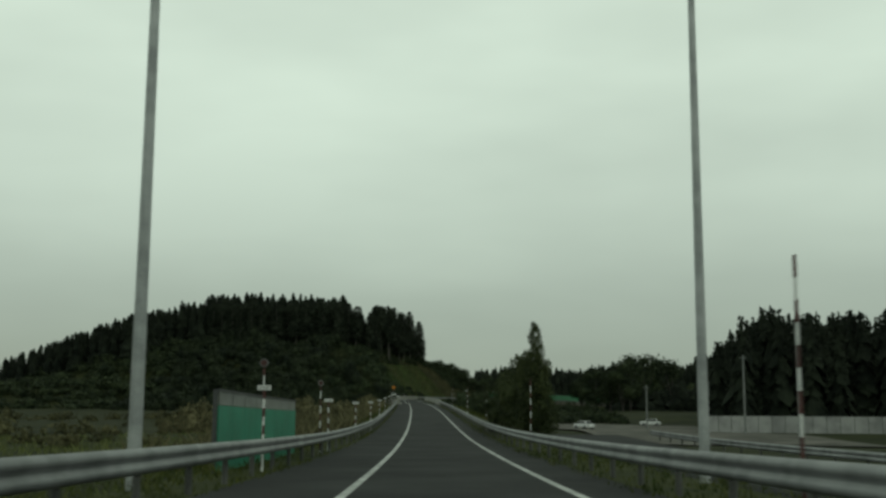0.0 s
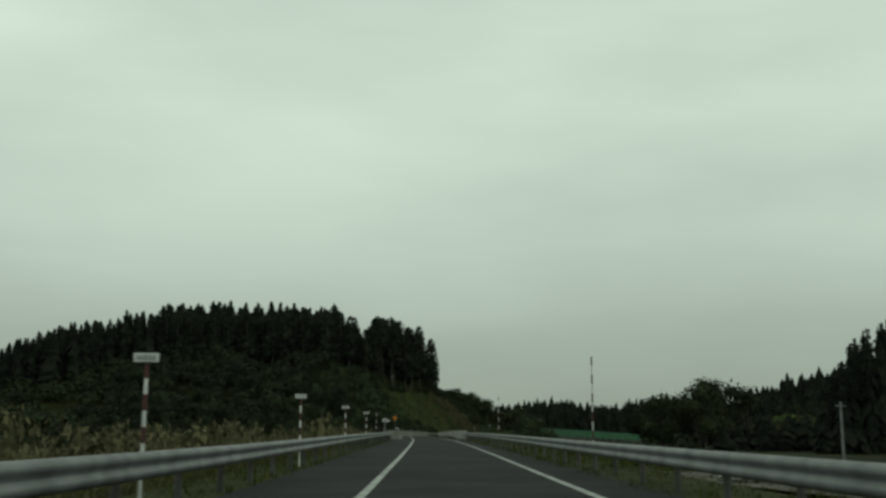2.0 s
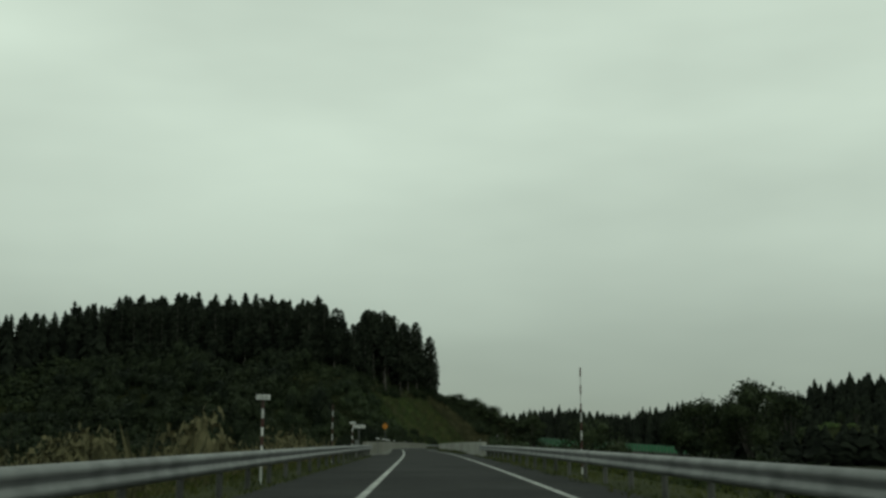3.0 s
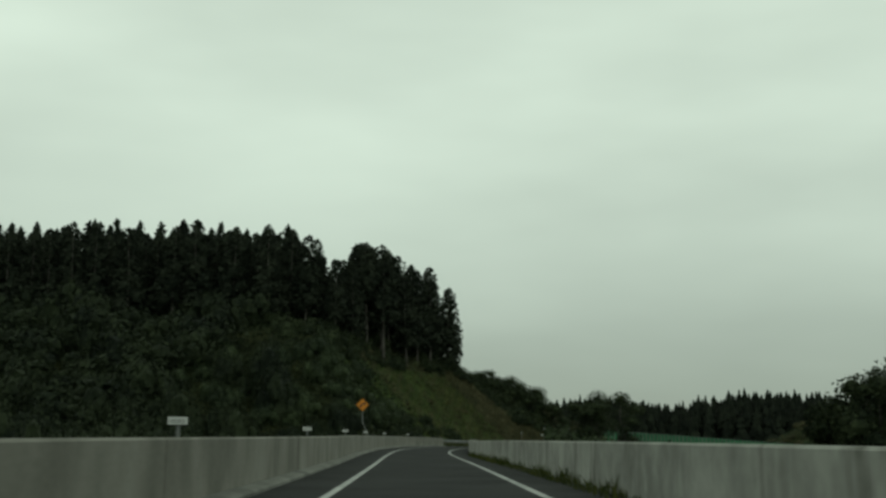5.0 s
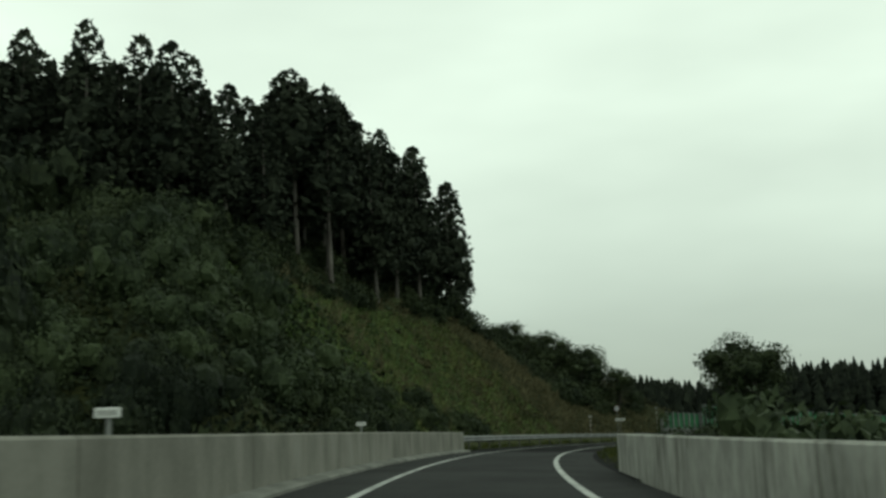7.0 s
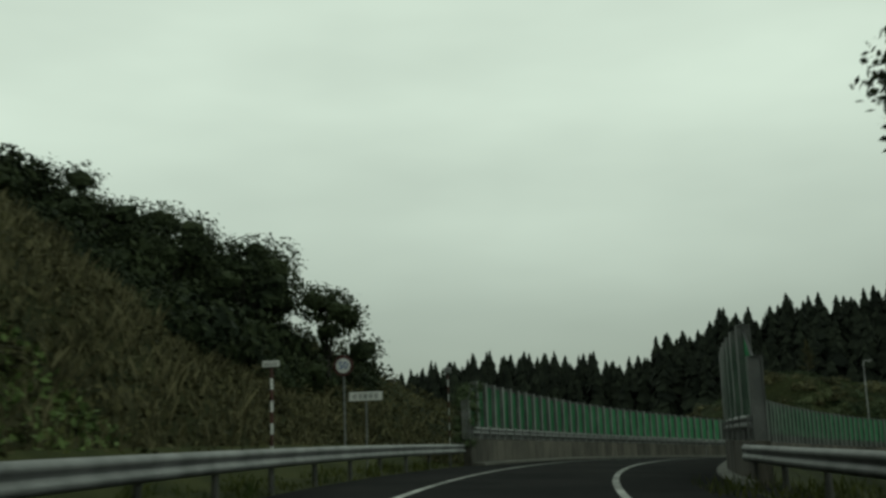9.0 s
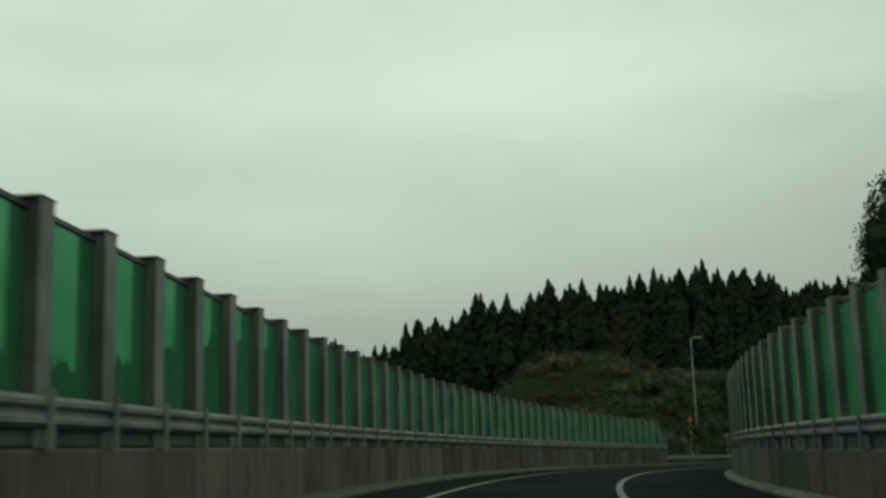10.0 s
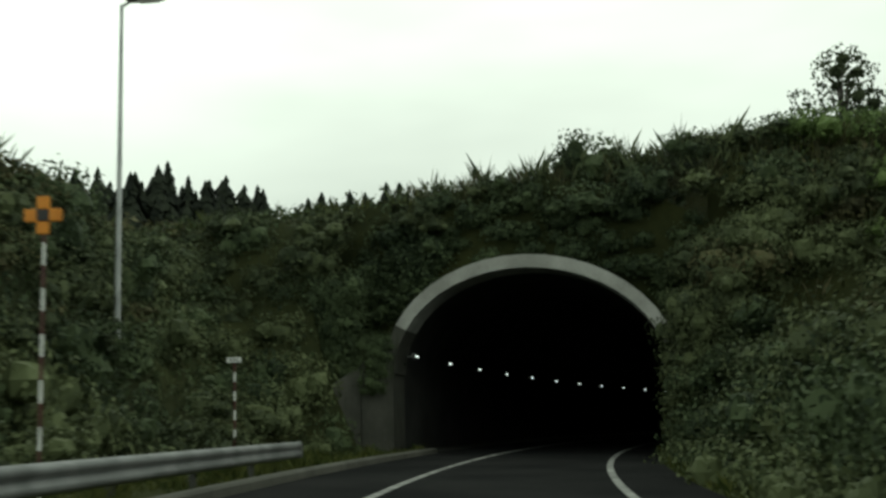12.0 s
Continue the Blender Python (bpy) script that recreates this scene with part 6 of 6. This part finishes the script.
def parked_car(x, y, turn, label):
    z = lie(x, y)
    t = thing("car", pose(x, y, z, 0, 0, turn), label, "car", "cars in the yard")
    bm = fresh()
    box(bm, (1.5, 3.5, 0.55), (0, 0, 0.55), 0.12)
    body = part("body", bm, car_white, t, "white car body")
    bm = fresh()
    box(bm, (1.35, 2.0, 0.5), (0, -0.2, 1.02), 0.16)
    part("cabin", bm, car_white, t)
    for y_, n in ((0.83, "windscreen"), (-1.22, "rear_window")):
        bm = fresh()
        box(bm, (1.1, 0.06, 0.34), (0, y_, 1.05))
        part(n, bm, car_glass, t, "dark glass")
    for sgn in (-1, 1):
        bm = fresh()
        box(bm, (0.04, 1.6, 0.3), (sgn * 0.675, -0.2, 1.06))
        part("side_window", bm, car_glass, t, "dark glass")
        for y_ in (-1.1, 1.1):
            w = fresh()
            disc(w, 0.3, 0.2, pose(sgn * 0.68, y_, 0.3, 0, 90, 0), 16)
            wheel = part("wheel", w, rubber, t, "black tyre")
            w = fresh()
            disc(w, 0.17, 0.03, pose(sgn * 0.78, y_, 0.3, 0, 90, 0), 14)
            part("rim", w, steel, wheel, "grey rim")
        w = fresh()
        box(w, (0.3, 0.05, 0.12), (sgn * 0.5, -1.75, 0.65), 0.02)
        part("tail_light", w, red_paint, t, "red tail light")


parked_car(23.5, 168, 30, "white car standing in a yard")
parked_car(38, 190, 80, "white car standing in a yard")
yard_lane = new("yard_lane", ribbon("yard_lane", [(8.3, -0.75), (8.6, -0.6), (14.2, -0.6), (14.6, -0.75), (14.6, -1.6), (8.3, -1.6)], -60, 84, asphalt, 3))
tagged(yard_lane, "grey asphalt lane beside the ramp", "road", kind="structure")
guard_rail(-60, 74, 14.6, 1, 0.1, "grey steel guard rail along a side lane", 3.05, group="guard rails along the side lane")


def sheet(name, x0, x1, y0, y1, mat, label, category, up=0.12, step=2.0):
    """A thin sheet laid over the ground."""
    x, y = np.meshgrid(np.arange(x0, x1 + 0.1, step), np.arange(y0, y1 + 0.1, step), indexing="ij")
    k = np.arange(x.size).reshape(x.shape)
    faces = np.stack([k[:-1, :-1], k[1:, :-1], k[1:, 1:], k[:-1, 1:]], -1).reshape(-1, 4)
    z = ground_height(x.ravel(), y.ravel()) + up
    ob = new(name, np_mesh(name, np.stack([x.ravel(), y.ravel(), z], 1), faces, mat, smooth=True))
    return tagged(ob, label, category, kind="structure")


sheet("yard", 14, 46, 84, 200, gravel, "bare gravel yard beside the ramp", "yard")
